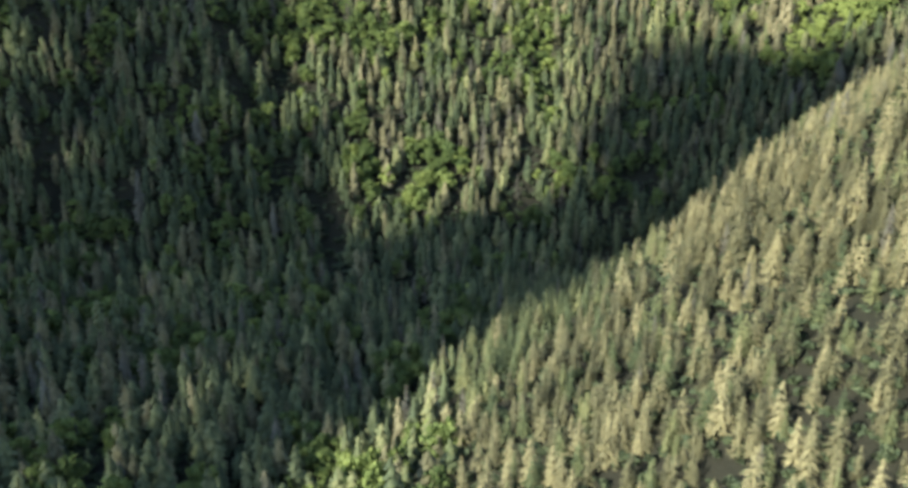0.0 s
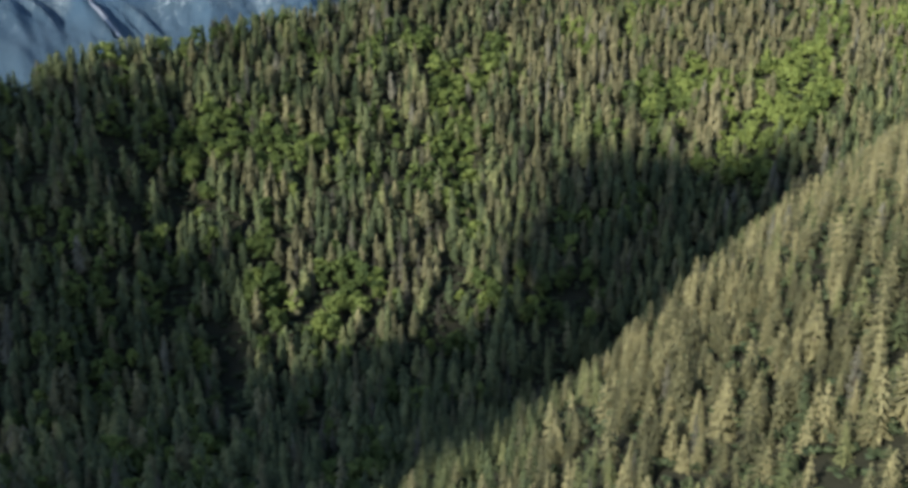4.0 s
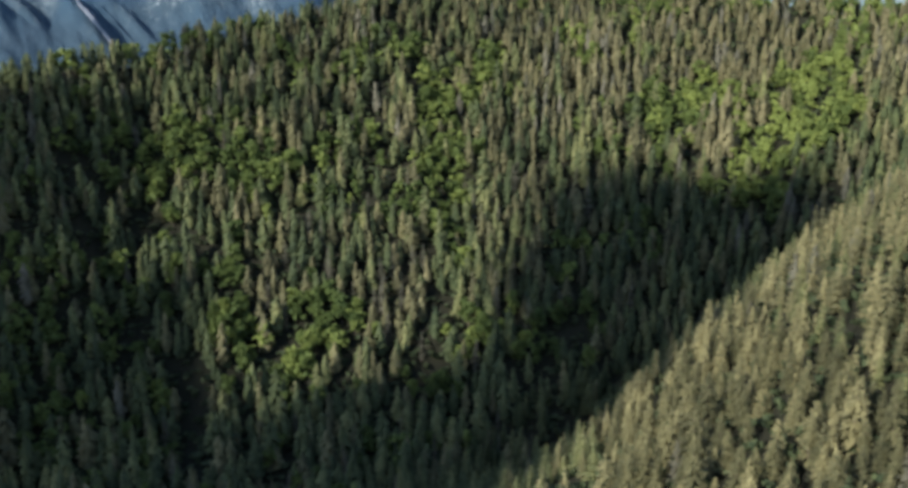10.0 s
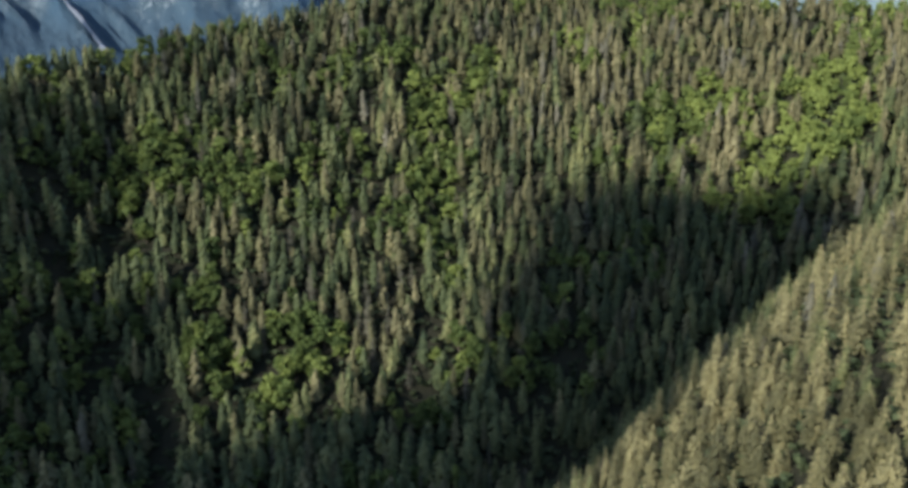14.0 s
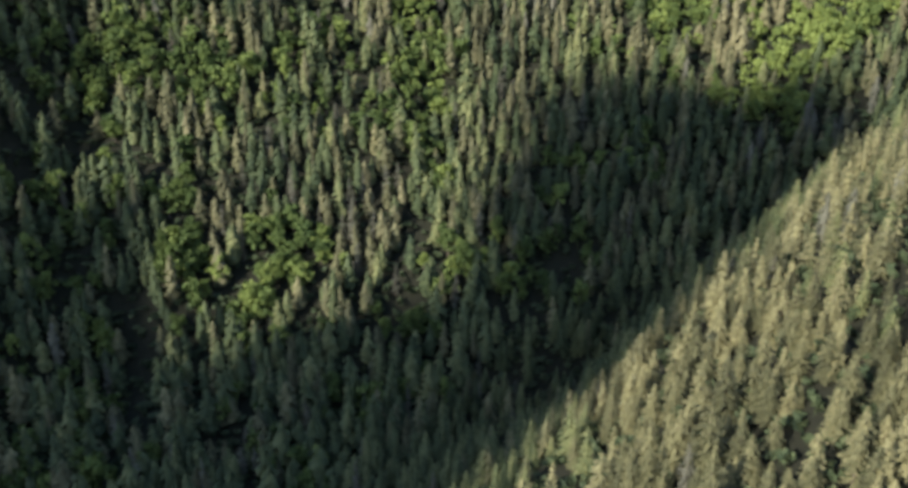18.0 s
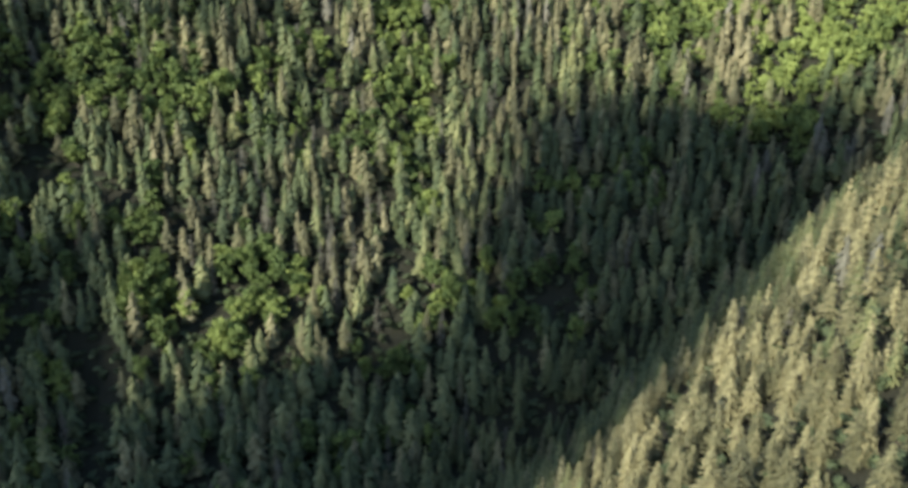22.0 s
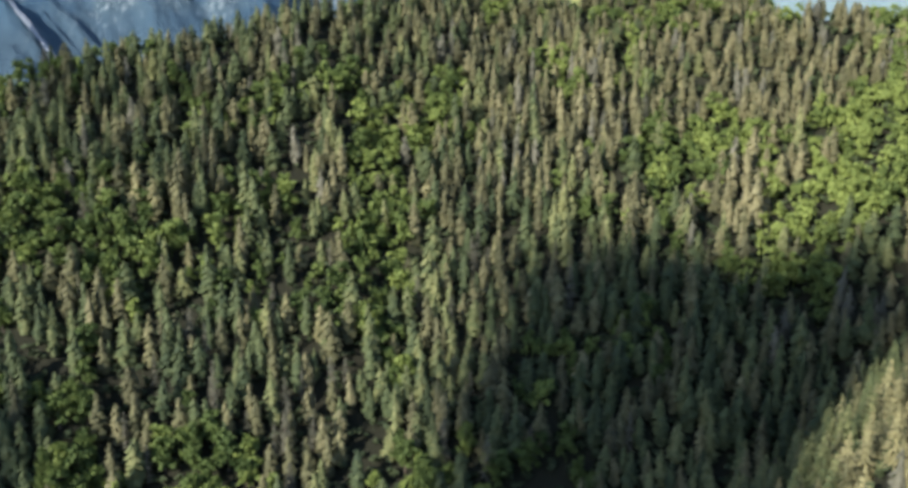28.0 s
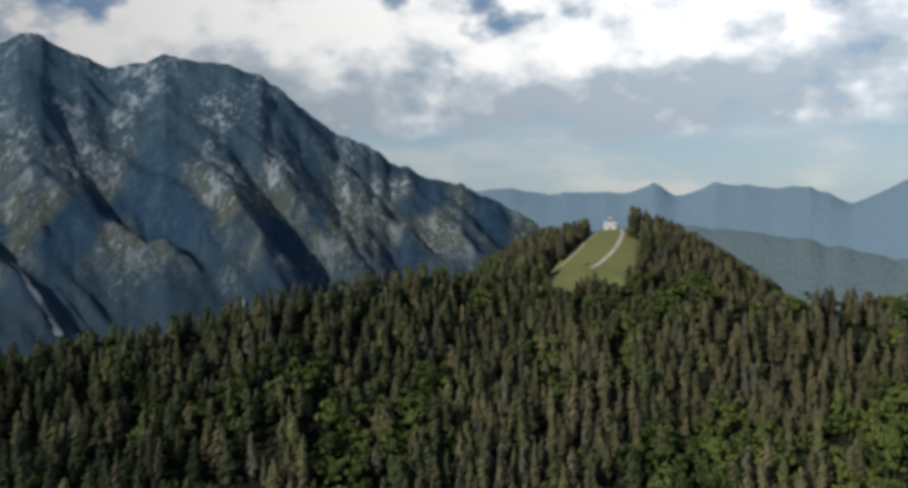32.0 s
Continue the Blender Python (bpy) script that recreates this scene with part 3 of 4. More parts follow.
def spots(x0, x1, y0, y1, step, seed):
    """Uneven planting: a shaken staggered grid."""
    rnd = np.random.RandomState(seed)
    X, Y = np.meshgrid(np.arange(x0, x1, step), np.arange(y0, y1, step * 0.87))
    X[1::2] += step / 2
    X, Y = X.ravel(), Y.ravel()
    return X + rnd.uniform(-0.42, 0.42, len(X)) * step, Y + rnd.uniform(-0.42, 0.42, len(X)) * step


def on_ridge(x, y):
    """The near ridge, as against the far slope."""
    flank = 138.5 + 61 * (x - 140) / 100 - 20.5 * (y - 400) / 100 - 12.4 * ((y - 400) / 100) ** 2
    return (flank > 50) & (y < 560) & (x > 0)


PX, PY = spots(-480, 520, 150, 1080, 7.1, 3)
KX, KY = spots(HUT.x - 110, HUT.x + 120, HUT.y - 60, HUT.y + 60, 7.5, 21)
RX, RY = spots(0, 400, 150, 560, 5.3, 23)
PX, PY = PX[~on_ridge(PX, PY)], PY[~on_ridge(PX, PY)]
RX, RY = RX[on_ridge(RX, RY)], RY[on_ridge(RX, RY)]
PX, PY = np.concatenate([PX, KX, RX]), np.concatenate([PY, KY, RY])
prnd = np.random.RandomState(8)
wedge = (PX > -0.56 * PY - 50) & (PX < 0.58 * PY + 60)
behind = PY < 860 + 0.36 * np.clip(PX, -300, 200)
on_hill = (np.hypot(PX - HUT.x - 8, PY - HUT.y) < 150) & ((PY < HUT.y + 6) | (np.abs(PX - HUT.x) > 45))


EDGE_PATH = [(221, 957), (210, 941), (198, 926), (183, 914), (166, 905), (146, 899)]


def meadow(x, y):
    """1 inside the mown clearing below the hut."""
    s = np.clip((HUT.y + 14 - y) / 120, 0, 1)
    mid = HUT.x + 2 - 46 * s ** 1.15
    half = 10 + 21 * np.sin(np.clip(s, 0, 1) * math.pi * 0.62) ** 1.3
    py = np.array([p[1] for p in EDGE_PATH[::-1]])
    along = np.interp(y, py, np.array([p[0] for p in EDGE_PATH[::-1]]))
    by_path = (np.abs(x - along) < 5.5) & (y > py[0] - 3) & (y < py[-1] + 3)
    return by_path | ((y < HUT.y + 26) & (y > HUT.y - 88) & (np.abs(x - mid) < half))


LEAFY_PATCHES = ((-116, 680, 21, 0.9), (-58, 674, 20, 0.9), (-105, 636, 11, 1.0), (-68, 609, 12, 1.0), (-58, 576, 12, 1.2), (-2, 590, 15, 1.3), (39, 562, 14, 1.0), (13, 656, 11, 0.8), (61, 680, 23, 0.9), (70, 629, 10, 0.8), (74, 589, 8, 1.0), (262, 676, 22, 1.6),
                 (215, 725, 20, 0.8), (294, 671, 19, 0.8), (248, 641, 12, 1.2))
LEAFY_PATCHES_HIGH = ((95, 767, 18, 1.0), (33, 777, 15, 0.9), (61, 729, 17, 0.8), (241, 741, 15, 1.1), (206, 724, 17, 0.8), (303, 714, 22, 1.5), (265, 852, 11, 1.0), (59, 654, 12, 0.8), (-72, 711, 14, 0.9), (-93, 680, 11, 0.8), (-209, 527, 21, 0.8), (-185, 448, 19, 0.9),
                      (-243, 637, 20, 0.5), (-96, 668, 18, 0.6))
BROWN_PATCHES = ((-46, 638, 19, 0.7), (-37, 599, 15, 0.9), (36, 604, 15, 1.2), (109, 680, 14, 0.7), (231, 696, 16, 1.0), (135, 723, 19, 0.8), (277, 621, 17, 0.8), (184, 760, 18, 0.8), (155, 769, 22, 0.7), (102, 829, 24, 0.8), (-28, 766, 15, 0.6), (244, 709, 14, 0.7), (308, 797, 17, 0.7),
                 (265, 760, 19, 0.8), (110, 668, 12, 0.6), (45, 674, 14, 0.5), (31, 616, 16, 0.8), (-49, 611, 16, 0.5), (102, 640, 22, 0.4))
GAPS = ((-29, 650, 8), (-88, 631, 7), (14, 688, 7), (-30, 579, 9), (-12, 687, 6), (60, 594, 6), (121, 855, 6), (123, 579, 9), (-23, 649, 8), (-199, 618, 10), (-152, 646, 11), (-255, 568, 11), (-165, 600, 8), (-140, 615, 8))


def spread(patches):
    """How strongly each tree's place lies in the given patches (east, north, reach, weight)."""
    return sum(w * np.exp(-((PX - cx) ** 2 + (PY - cy) ** 2) / r ** 2) for cx, cy, r, w in patches)


def void(x, y):
    """The bare steep gully at the foot of the slope, with a straight edge of forest beside it."""
    edge = -72 + (567 - y) * 0.196
    return (x < edge) & (x > edge - 17 + 4 * vnoise(y / 9, y * 0)) & (y > 500) & (y < 572)


keep = wedge & (behind | on_hill) & ~meadow(PX, PY) & (np.hypot(PX - HUT.x, PY - HUT.y) > 13) & ~void(PX, PY)
holes = fbm(PX / 8 + 40, PY / 13, 3) + 0.5 * on_ridge(PX, PY) + 0.9 * (np.hypot(PX - HUT.x - 8, PY - HUT.y) < 110)
keep &= holes + prnd.uniform(-0.25, 0.25, len(PX)) > -0.52
for cx, cy, r in GAPS:
    keep &= np.hypot(PX - cx, (PY - cy) * 0.8) > r * prnd.uniform(0.7, 1.1, len(PX))
PX, PY = PX[keep], PY[keep]
N = len(PX)
ridge_side = on_ridge(PX, PY)
clump = fbm(PX / 3.6 + 7, PY / 3.6 + 2, 1) + prnd.uniform(-0.25, 0.25, N)
thin = ~(ridge_side & (clump < -0.10))
PX, PY, ridge_side = PX[thin], PY[thin], ridge_side[thin]
N = len(PX)
tops = spread(LEAFY_PATCHES) + spread(LEAFY_PATCHES_HIGH)
rust = spread(BROWN_PATCHES)
upper = smooth(640, 720, PY)
drift = fbm(PX / 26 + 3, PY / 42 + 8, 3)
leafy = ~ridge_side & (np.hypot(PX - HUT.x - 8, PY - HUT.y) > 90) & (1.15 * tops - 0.7 * rust + 0.55 * drift + 1.1 * (prnd.rand(N) - 0.5) - 0.25 * smooth(130, 200, PX) * smooth(660, 600, PY) > 0.34)
roll_b = prnd.rand(N)
brown = ~leafy & ~ridge_side & (roll_b < 0.08 + 0.46 * rust + 0.42 * smooth(60, 260, PX) * upper + 0.2 * upper * smooth(-80, 60, PX))
lee = smooth(-12, 22, PY - 0.94 * PX - 308)    # far side of the ridge, turned from the sun: shade put into greener needles
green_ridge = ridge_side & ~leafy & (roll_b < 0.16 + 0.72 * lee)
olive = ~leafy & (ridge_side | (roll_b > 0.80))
dry = ~leafy & ~ridge_side & (prnd.rand(N) < 0.06 + 0.16 * np.clip(rust, 0, 1))
dry |= ridge_side & (prnd.rand(N) < 0.02)
TINT = np.clip(0.46 + 0.27 * prnd.normal(size=N) + 0.26 * fbm(PX / 30, PY / 45 + 20, 2), 0, 1)
# sunlit upper right paler, shaded left ravine darker: light put into the tints
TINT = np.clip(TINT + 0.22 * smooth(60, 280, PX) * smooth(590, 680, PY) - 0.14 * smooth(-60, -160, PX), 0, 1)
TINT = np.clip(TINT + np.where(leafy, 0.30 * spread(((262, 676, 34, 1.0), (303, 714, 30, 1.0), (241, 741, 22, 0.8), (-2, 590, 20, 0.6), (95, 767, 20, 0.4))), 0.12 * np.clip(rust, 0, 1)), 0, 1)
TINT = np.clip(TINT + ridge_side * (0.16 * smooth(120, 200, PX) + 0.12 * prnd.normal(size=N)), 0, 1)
HEIGHT = np.where(leafy, prnd.uniform(10, 17, N), np.clip(prnd.normal(18.0, 3.8, N), 9, 29))
RADIUS = np.where(leafy, HEIGHT * prnd.uniform(0.28, 0.42, N), HEIGHT ** 0.6 * prnd.uniform(0.60, 0.94, N))
HEIGHT = HEIGHT * np.where(ridge_side, 0.78 + 0.12 * fbm(PX / 9, PY / 9, 2), 1 + 0.14 * fbm(PX / 13 + 30, PY / 40, 2))
RADIUS = np.where(ridge_side, HEIGHT * prnd.uniform(0.20, 0.29, N), RADIUS)
RADIUS = np.where(ridge_side | leafy, RADIUS, RADIUS * (1 + 0.22 * np.clip(tops + 0.4 * drift, -0.4, 1)))
on_knoll = np.hypot(PX - HUT.x - 8, PY - HUT.y) < 105
HEIGHT = np.where(on_knoll, np.clip(HEIGHT, 10, 19) * np.where(PX < HUT.x - 8, 0.72 + 0.42 * smooth(18, 55, HUT.x - PX), 0.95), HEIGHT)
HEIGHT = np.where((PY > 750 + 0.36 * np.clip(PX, -300, 200)) & ~on_knoll, np.clip(HEIGHT, 10, 17.5), HEIGHT)
HEIGHT = np.where((PX > 215) & (PY > 720) & ~on_knoll, np.clip(HEIGHT, 9, 14.5), HEIGHT)
low_edge = (PY > 830) & (PY < 905) & (PX > 125) & (PX < 250)
HEIGHT = np.where(low_edge, HEIGHT * 0.75, HEIGHT)
# the trees that stand alone: a stand on the near ridge, and some on the lower far slope
own = ridge_side & (PX > 96) & (PX < 160) & (PY > 300) & (PY < 440) & ~leafy & ~dry
own_leaf = leafy & (PY < 650) & (PY > 545) & (PX > -115) & (PX < 100)
own_dry = dry & (PY < 690) & (PX > -100) & (PX < 170)

CONIFERS = [conifer_template(s, 58) for s in range(12)]
LEAFIES = [leafy_template(s, 14, 18, 0.185) for s in range(20, 28)]


def part(name, me, parent, label=""):
    ob = new(name, me)
    ob.parent = parent
    return tagged(ob, label)


def trunk_mesh(seed, r, top):
    rnd = np.random.RandomState(seed)
    zs = np.linspace(-0.04, top, 7)
    V, F, k = [], [], 7
    for i, z in enumerate(zs):
        q = r * (1 - 0.88 * max(0, z) / top) * (1.35 if i == 0 else 1)
        ox, oy = rnd.uniform(-0.15, 0.15, 2) * r
        V += [(ox + q * math.cos(6.283 * a / k), oy + q * math.sin(6.283 * a / k), z) for a in range(k)]
    for i in range(len(zs) - 1):
        for a in range(k):
            F.append((i * k + a, i * k + (a + 1) % k, (i + 1) * k + (a + 1) % k, (i + 1) * k + a))
    return mesh_of("trunk", V, F, mat_bark, flat=False)


def spruce_crown(seed, whorls, per, sparse=1.0, twigs=(0.35, 0.55, 0.75, 0.92)):
    """Whorls of drooping boughs, each a narrow spray of needles with many small twigs hanging from it."""
    rnd = np.random.RandomState(seed)
    bend = rnd.uniform(0.5, 0.8)
    V, F = [], []

    def tri(*p):
        F.append((len(V), len(V) + 1, len(V) + 2))
        V.extend(p)

    dz = np.array((0, 0, 1.0))
    lobe = rnd.uniform(0, 6.28)
    for i in range(whorls):
        t = (i + rnd.uniform(-0.45, 0.45)) / whorls
        z0 = 0.07 + 0.90 * t
        reach = ((1 - t) ** bend * rnd.uniform(0.80, 1.10) + 0.03) * sparse
        ph = rnd.uniform(0, 6.28)
        for k in range(per):
            if rnd.rand() < 0.12:
                continue
            a = ph + 6.283 * (k + rnd.uniform(-0.4, 0.4)) / per
            L = reach * rnd.uniform(0.72, 1.12) * (1 + 0.08 * math.sin(2 * a + lobe + 5 * t))
            out, side = np.array((math.cos(a), math.sin(a), 0)), np.array((-math.sin(a), math.cos(a), 0))
            lift = rnd.uniform(-0.015, 0.015)
            root = dz * (z0 + 0.045 + lift)
            tip = out * L + dz * (z0 - 0.03 * rnd.uniform(-0.6, 1.4) + lift)
            w = 0.13 * L + 0.03
            mid = (root + tip) / 2 + dz * 0.008
            tri(root, mid + side * w - dz * 0.01, tip), tri(root, tip, mid - side * w - dz * 0.01)
            for q in twigs:
                b = root + (tip - root) * q
                f = (0.26 * L + 0.03) * (1.3 - q) * rnd.uniform(0.6, 1.4)
                for sg in (1, -1):
                    e = b + out * f * rnd.uniform(0.5, 1.1) + side * sg * f * rnd.uniform(0.8, 1.4) + dz * rnd.uniform(-0.03, 0.012)
                    tri(b, e, (b + e) / 2 + out * f * 0.45 + dz * rnd.uniform(-0.012, 0.02))
    for k in range(6):
        a = k * 1.047
        tri(dz * rnd.uniform(0.97, 1.0), np.array((0.08 * math.cos(a), 0.08 * math.sin(a), 0.93)), np.array((0.08 * math.cos(a + 1.2), 0.08 * math.sin(a + 1.2), 0.92)))
    return np.array(V), np.array(F)


def tree_proto(name, label, category, group, V, F, mat, trunk_r, trunk_top, seed):
    root = new(name)
    part("trunk", trunk_mesh(seed, trunk_r, trunk_top), root, "rough brown bark")
    part("crown", mesh_of("crown", V, F, mat), root)
    return tagged(root, label, category, group)


def plant(protos, X, Y, H, R, seed):
    """Single trees: the first of each kind is the one built, the rest are copies."""
    rnd = random.Random(seed)
    Z = ground_z(X, Y)
    for i in range(len(X)):
        m = pose(X[i], Y[i], Z[i], rnd.uniform(-2.5, 2.5), rnd.uniform(-2.5, 2.5), rnd.uniform(0, 360)) @ Matrix.Diagonal((R[i], R[i], H[i], 1))
        if i < len(protos):
            protos[i].matrix_basis = m
            continue
        src = protos[i % len(protos)]
        keep_scale = src.matrix_basis.copy()
        src.matrix_basis = Matrix()
        copy_thing(src, m)
        src.matrix_basis = keep_scale


def leaf_only(seed, clumps, leaves, size):
    V, F = leafy_template(seed, clumps, leaves, size)
    return V[:-5], F[:-4]


RIDGE_CONIFERS = [spruce_crown(s, 14, 7, 1.0, (0.5, 0.88)) for s in range(30, 40)]
sel = ~leafy & ~dry & ~brown & ~olive
forest("spruce_forest", "dense dark green spruce forest on a steep slope", "forest", CONIFERS, mat_needle, PX[sel], PY[sel], HEIGHT[sel], RADIUS[sel], TINT[sel], 1)
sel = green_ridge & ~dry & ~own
forest("spruce_forest", "dark green spruces among the olive ones, the ridge's far-side shade in their colour", "forest", RIDGE_CONIFERS, mat_needle, PX[sel], PY[sel], HEIGHT[sel], RADIUS[sel], np.clip(TINT[sel] + 0.12, 0, 1), 7)
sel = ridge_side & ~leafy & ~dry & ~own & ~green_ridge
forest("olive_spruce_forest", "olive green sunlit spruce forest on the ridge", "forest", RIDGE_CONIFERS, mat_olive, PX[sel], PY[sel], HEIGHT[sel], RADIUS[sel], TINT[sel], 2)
sel = olive & ~ridge_side & ~dry & ~brown
forest("olive_spruce_forest", "olive green spruces scattered over the slope", "forest", CONIFERS, mat_olive, PX[sel], PY[sel], HEIGHT[sel], RADIUS[sel], TINT[sel] * 0.7, 5)
sel = brown & ~dry
forest("brown_spruce_forest", "brownish spruces in groups on the slope", "forest", CONIFERS, mat_brown, PX[sel], PY[sel], HEIGHT[sel], RADIUS[sel] * 0.92, TINT[sel], 6)
sel = leafy & ~own_leaf
forest("broadleaf_forest", "bright green broadleaf trees among the spruces", "forest", LEAFIES, mat_leaf, PX[sel], PY[sel], HEIGHT[sel], RADIUS[sel], TINT[sel], 3)
sel = dry & ~own_dry
forest("dry_forest", "grey brown drying spruces among the green ones", "forest", CONIFERS, mat_grey, PX[sel], PY[sel], HEIGHT[sel], RADIUS[sel] * 0.8, TINT[sel], 4)
SX, SY = spots(-480, 520, 150, 1080, 6.2, 12)
ok = (SX > -0.56 * SY - 50) & (SX < 0.58 * SY + 60) & (SY < 860 + 0.36 * np.clip(SX, -300, 200)) & ~meadow(SX, SY)
SX, SY = SX[ok], SY[ok]
srnd = np.random.RandomState(31)
# tints stay near the darkest, so the bushes carry the shade of the gaps
forest("undergrowth", "low bushes and young trees under the forest, gap shade in their dark tint", "undergrowth", [leafy_template(s, 4, 5, 0.5) for s in range(100, 104)], mat_needle, SX, SY, srnd.uniform(2.0, 5.5, len(SX)), srnd.uniform(2.2, 3.6, len(SX)), srnd.uniform(0, 0.12, len(SX)), 9)
OX, OY = spots(-760, 860, -160, 1330, 13.5, 14)
out = ((OX < -0.56 * OY - 50) | (OX > 0.58 * OY + 60) | (OY < 150) | (OY > 880 + 0.36 * np.clip(OX, -300, 200))) & (np.hypot(OX - HUT.x, OY - HUT.y) > 150)
OX, OY = OX[out], OY[out]
ornd = np.random.RandomState(33)
OH = ornd.uniform(14, 27, len(OX))
forest("outer_forest", "dark spruce forest on the surrounding slopes", "forest", [conifer_template(s, 5, 0.6) for s in range(200, 204)], mat_needle, OX, OY, OH, OH * ornd.uniform(0.17, 0.24, len(OX)), ornd.uniform(0.2, 0.8, len(OX)), 10)
protos = [tree_proto("spruce_tree", "tall olive green spruce with drooping boughs on the ridge", "tree", "spruces on the ridge", *spruce_crown(40 + k, 16, 8), mat_needle_one, 0.075, 0.97, k) for k in range(7)]
plant(protos, PX[own], PY[own], HEIGHT[own], RADIUS[own] * 1.05, 1)
protos = [tree_proto("broadleaf_tree", "leafy bright green tree among dark spruces", "tree", "broadleaf trees on the slope", *leaf_only(60 + k, 20, 30, 0.16), mat_leaf_one, 0.06, 0.72, k) for k in range(5)]
plant(protos, PX[own_leaf], PY[own_leaf], HEIGHT[own_leaf], RADIUS[own_leaf], 2)
protos = [tree_proto("dry_spruce", "thin grey brown spruce with dying needles", "tree", "drying spruces on the slope", *spruce_crown(80 + k, 14, 6, 0.85), mat_grey_one, 0.08, 0.98, k) for k in range(4)]
plant(protos, PX[own_dry], PY[own_dry], HEIGHT[own_dry], RADIUS[own_dry] * 0.85, 3)

# ---- clearing, tracks and hut on the hill ----
def grass_material():
    m, n = material("meadow_grass")
    pos = n.add("ShaderNodeNewGeometry").outputs["Position"]
    a, b = n.noise(pos, 0.05, 5.0, 0.6), n.noise(pos, 1.2, 4.0, 0.7)
    c = n.mix(a, (0.17, 0.205, 0.070), (0.28, 0.265, 0.115))
    finish(n, n.mix(n.math("MULTIPLY", b, 0.5), c, (0.12, 0.16, 0.05)), 0.9, b, 0.6, 0.25)
    return m


def gravel_material():
    m, n = material("pale_gravel")
    pos = n.add("ShaderNodeNewGeometry").outputs["Position"]
    a, b = n.noise(pos, 0.25, 5.0, 0.6), n.noise(pos, 6.0, 3.0, 0.7)
    finish(n, n.mix(a, n.mix(b, (0.50, 0.47, 0.40), (0.66, 0.63, 0.56)), (0.42, 0.39, 0.31)), 0.95, b, 0.5, 0.05)
    return m


mat_grass, mat_gravel = grass_material(), gravel_material()
mu, mv = np.meshgrid(np.linspace(-1, 1, 31), np.linspace(-20, 94, 66))
ms = np.clip((mv + 14) / 120, 0, 1)
MX = HUT.x + 2 - 46 * ms ** 1.15 + mu * (14 + 21 * np.sin(ms * math.pi * 0.62) ** 1.3)
MY = HUT.y - mv
tagged(new("meadow", sheet("meadow", MX, MY, ground_z(MX, MY) + 0.45 + 0.12 * fbm(MX / 3, MY / 3), mat_grass)), "mown green grass clearing on the hill", "meadow", kind="structure")


def track(name, label, points, width, lift):
    t = np.linspace(0, 1, 60)
    px, py = np.array(points).T
    k = np.linspace(0, 1, len(points))
    x, y = np.interp(t, k, px), np.interp(t, k, py)
    for _ in range(6):
        x[1:-1], y[1:-1] = (x[:-2] + 2 * x[1:-1] + x[2:]) / 4, (y[:-2] + 2 * y[1:-1] + y[2:]) / 4
    dx, dy = np.gradient(x), np.gradient(y)
    d = np.hypot(dx, dy)
    w = np.linspace(-0.5, 0.5, 5)[None] * (width * (1 + 0.18 * fbm(t * 9, t * 0)))[:, None]
    X, Y = x[:, None] - (dy / d)[:, None] * w, y[:, None] + (dx / d)[:, None] * w
    return tagged(new(name, sheet(name, X, Y, ground_z(X, Y) + lift, mat_gravel)), label, "track", kind="structure")


track("road", "pale gravel track winding up to the hut", [(237, 957), (237, 948), (234, 938), (229, 926), (221, 914), (211, 904), (204, 898)], 3.0, 0.75)
track("path", "pale gravel path along the edge of the clearing", EDGE_PATH, 1.5, 0.75)


def plaster(name, colour, rough=0.8):
    m, n = material(name)
    pos = n.add("ShaderNodeNewGeometry").outputs["Position"]
    a = n.noise(pos, 1.3, 5.0, 0.6)
    dirty = tuple(v * 0.82 for v in colour)
    finish(n, n.mix(a, (*dirty, 1), (*colour, 1)), rough, a, 0.15, 0.03)
    return m


mat_white, mat_roof, mat_dark, mat_glass = plaster("white_paint", (0.88, 0.88, 0.87)), plaster("pale_roof_sheet", (0.78, 0.79, 0.80), 0.45), plaster("dark_boards_and_shade", (0.07, 0.06, 0.055)), plaster("window_glass", (0.04, 0.05, 0.06), 0.08)


def box_mesh(name, mat, boxes, bevel=0.02):
    bm = bmesh.new()
    for x0, x1, y0, y1, z0, z1 in boxes:
        m = Matrix.Translation(((x0 + x1) / 2, (y0 + y1) / 2, (z0 + z1) / 2)) @ Matrix.Diagonal((x1 - x0, y1 - y0, z1 - z0, 1))
        bmesh.ops.create_cube(bm, size=1, matrix=m)
    bmesh.ops.bevel(bm, geom=bm.edges[:], offset=bevel, segments=1, affect="EDGES")
    me = bpy.data.meshes.new(name)
    bm.to_mesh(me)
    bm.free()
    me.materials.append(mat)
    return me


def gable_mesh(name, mat, w, d, eave, ridge_z, thick):
    V, F = [], []
    for y in (-d / 2, d / 2):
        V += [(-w / 2, y, eave), (0, y, ridge_z), (w / 2, y, eave), (-w / 2, y, eave - thick), (0, y, ridge_z - thick), (w / 2, y, eave - thick)]
    F = [(0, 1, 7, 6), (1, 2, 8, 7), (3, 9, 10, 4), (4, 10, 11, 5), (0, 6, 9, 3), (2, 5, 11, 8), (0, 3, 4, 1), (1, 4, 5, 2), (6, 7, 10, 9), (7, 8, 11, 10)]
    return mesh_of(name, V, F, mat)


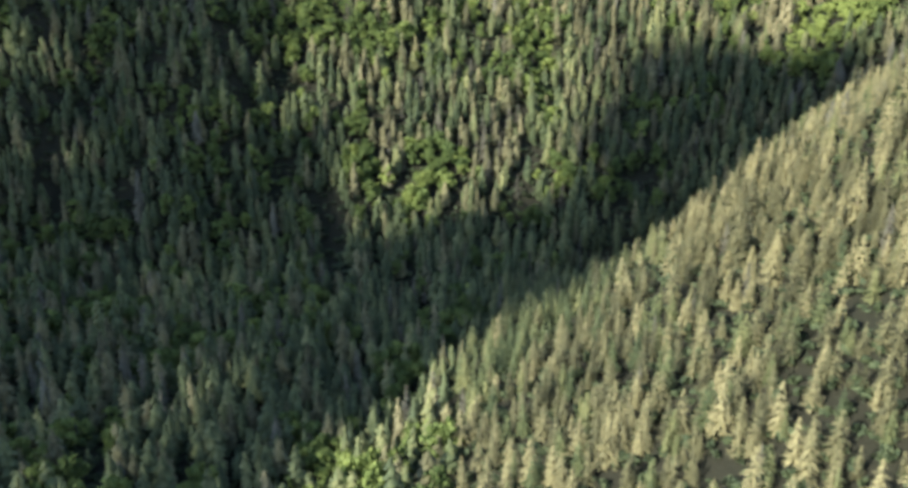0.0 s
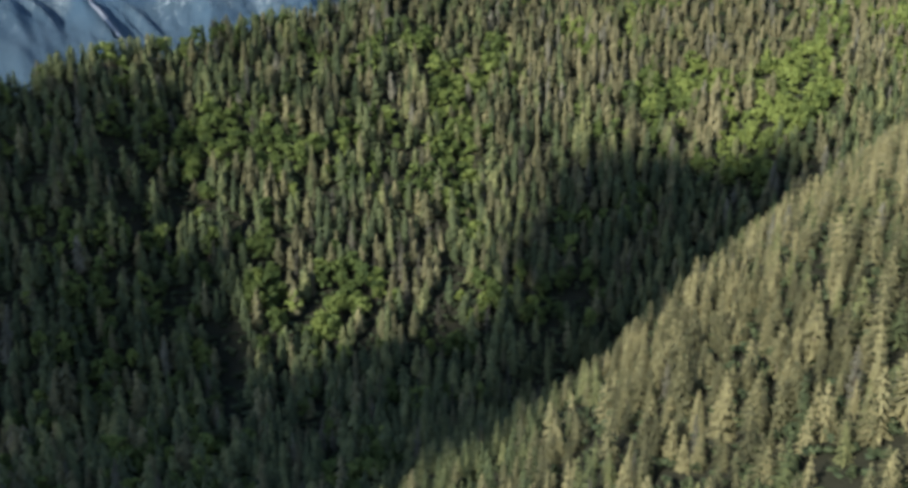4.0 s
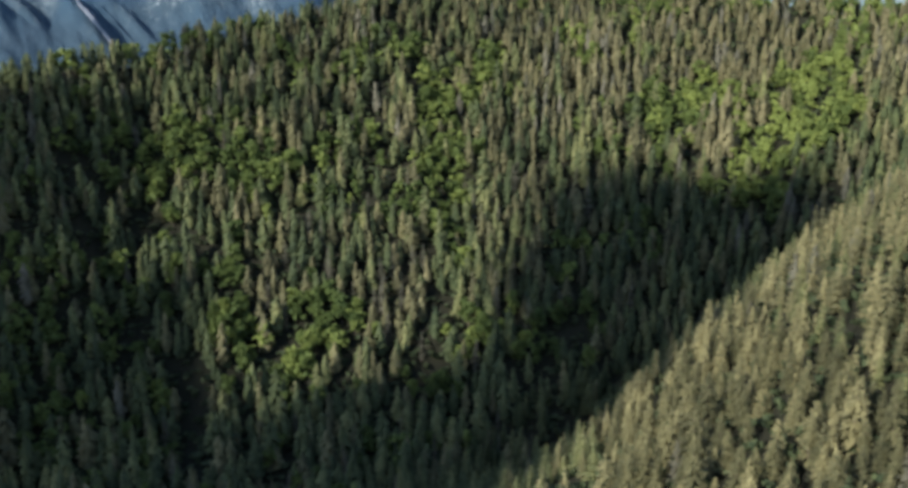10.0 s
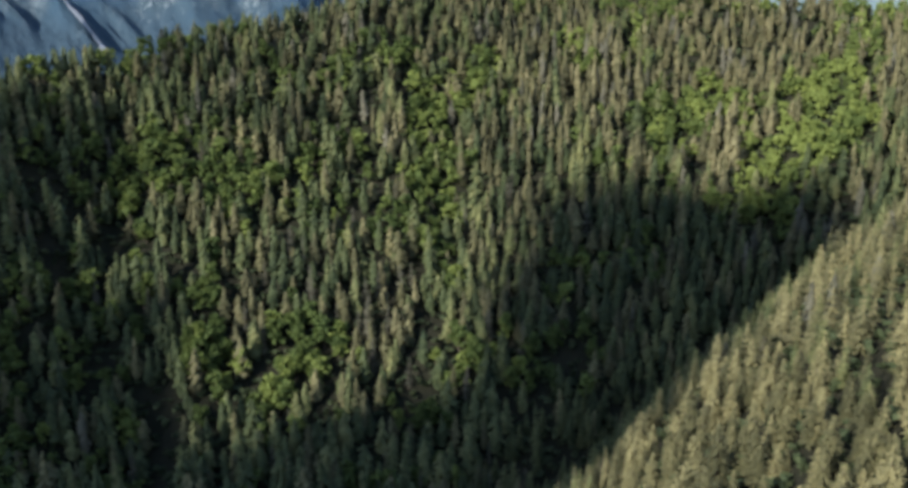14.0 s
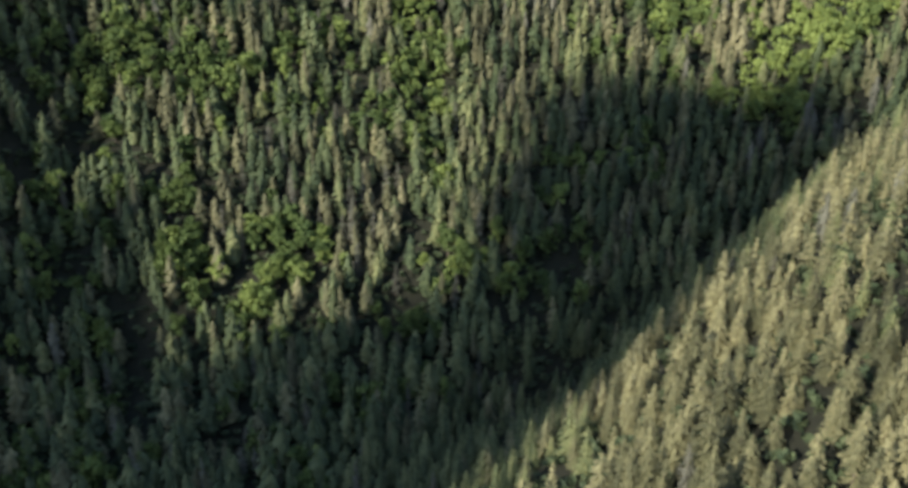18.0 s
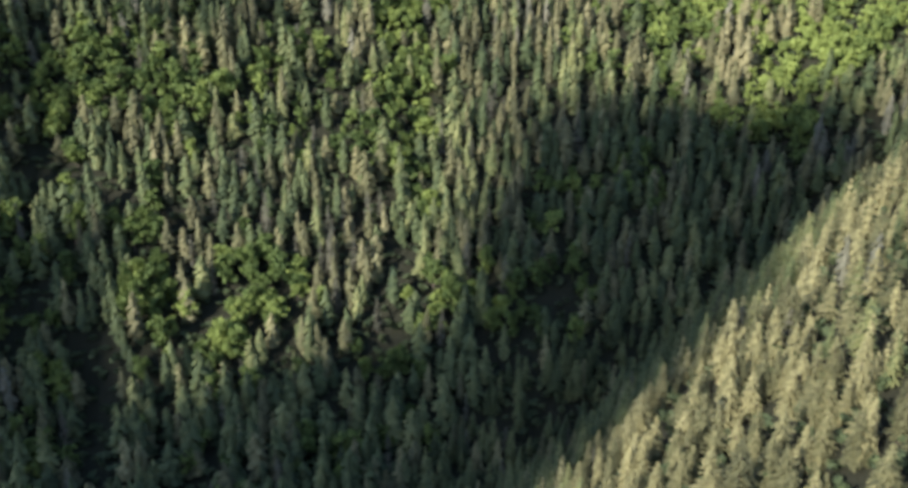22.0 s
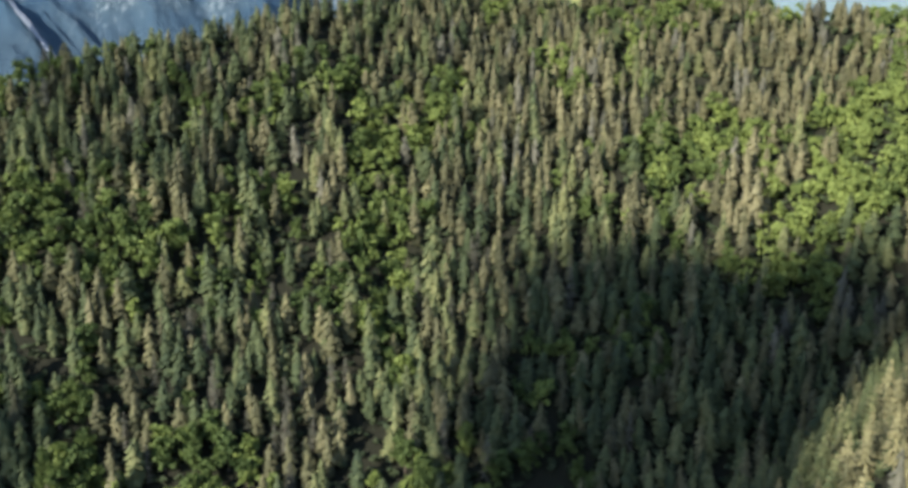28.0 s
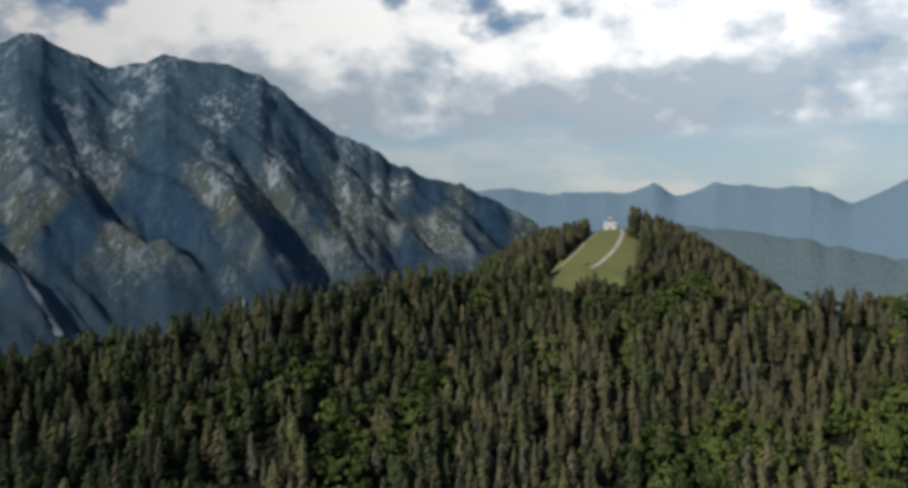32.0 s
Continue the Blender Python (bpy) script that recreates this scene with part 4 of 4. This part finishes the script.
def build_hut():
    root = new("mountain_hut")
    part("foundation", box_mesh("foundation", mat_gravel, [(-5.3, 5.3, -4.3, 4.3, -2.5, 0.35)]), root, "grey stone foundation")
    part("wall", box_mesh("wall", mat_white, [(-5, 5, -4, -3.75, 0.35, 5.2), (-5, 5, 3.75, 4, 0.35, 5.2), (-5, -4.75, -3.75, 3.75, 0.35, 5.2), (4.75, 5, -3.75, 3.75, 0.35, 5.2)]), root, "white painted walls")
    gab = part("gable", gable_mesh("gable", mat_white, 9.9, 7.9, 5.2, 7.3, 0.25), root, "white boarded gable")
    part("roof", gable_mesh("roof", mat_roof, 11.6, 9.6, 5.15, 7.75, 0.28), root, "pale sheet metal roof")
    tower = part("turret", box_mesh("turret", mat_white, [(-0.6, 0.6, -2.4, -1.2, 6.2, 8.7)]), root, "small white roof turret")
    part("turret_roof", gable_mesh("turret_roof", mat_roof, 1.8, 1.8, 8.65, 9.4, 0.15), tower, "pale pointed turret roof")
    dr = part("door", box_mesh("door", mat_dark, [(-0.55, 0.55, -4.06, -3.98, 0.37, 2.45)]), root, "dark wooden door")
    part("handle", box_mesh("handle", mat_roof, [(0.36, 0.44, -4.14, -4.06, 1.35, 1.5)], 0.01), dr)
    for x in (-3.2, 3.0):
        w = part("window", box_mesh("window", mat_glass, [(x - 0.6, x + 0.6, -4.03, -3.99, 2.5, 4.0)]), root, "dark glass window")
        part("frame", box_mesh("frame", mat_white, [(x - 0.72, x - 0.6, -4.08, -3.99, 2.4, 4.1), (x + 0.6, x + 0.72, -4.08, -3.99, 2.4, 4.1), (x - 0.6, x + 0.6, -4.08, -3.99, 4.0, 4.1), (x - 0.6, x + 0.6, -4.08, -3.99, 2.4, 2.5), (x - 0.03, x + 0.03, -4.06, -3.99, 2.5, 4.0)], 0.01), w)
    # dark block added in place of the shade on the right-hand wall
    part("annex", box_mesh("annex", mat_dark, [(5.02, 6.2, -1.6, 3.4, -1.5, 3.0)]), root, "dark block standing in for the hut's shaded side")
    root.matrix_basis = pose(HUT.x, HUT.y, float(ground_z(HUT.x, HUT.y)) + 0.3, 0, 0, -8) @ Matrix.Diagonal((0.86, 0.9, 1.0, 1))
    return tagged(root, "white hut with a pale roof on the grassy hilltop", "hut")


build_hut()
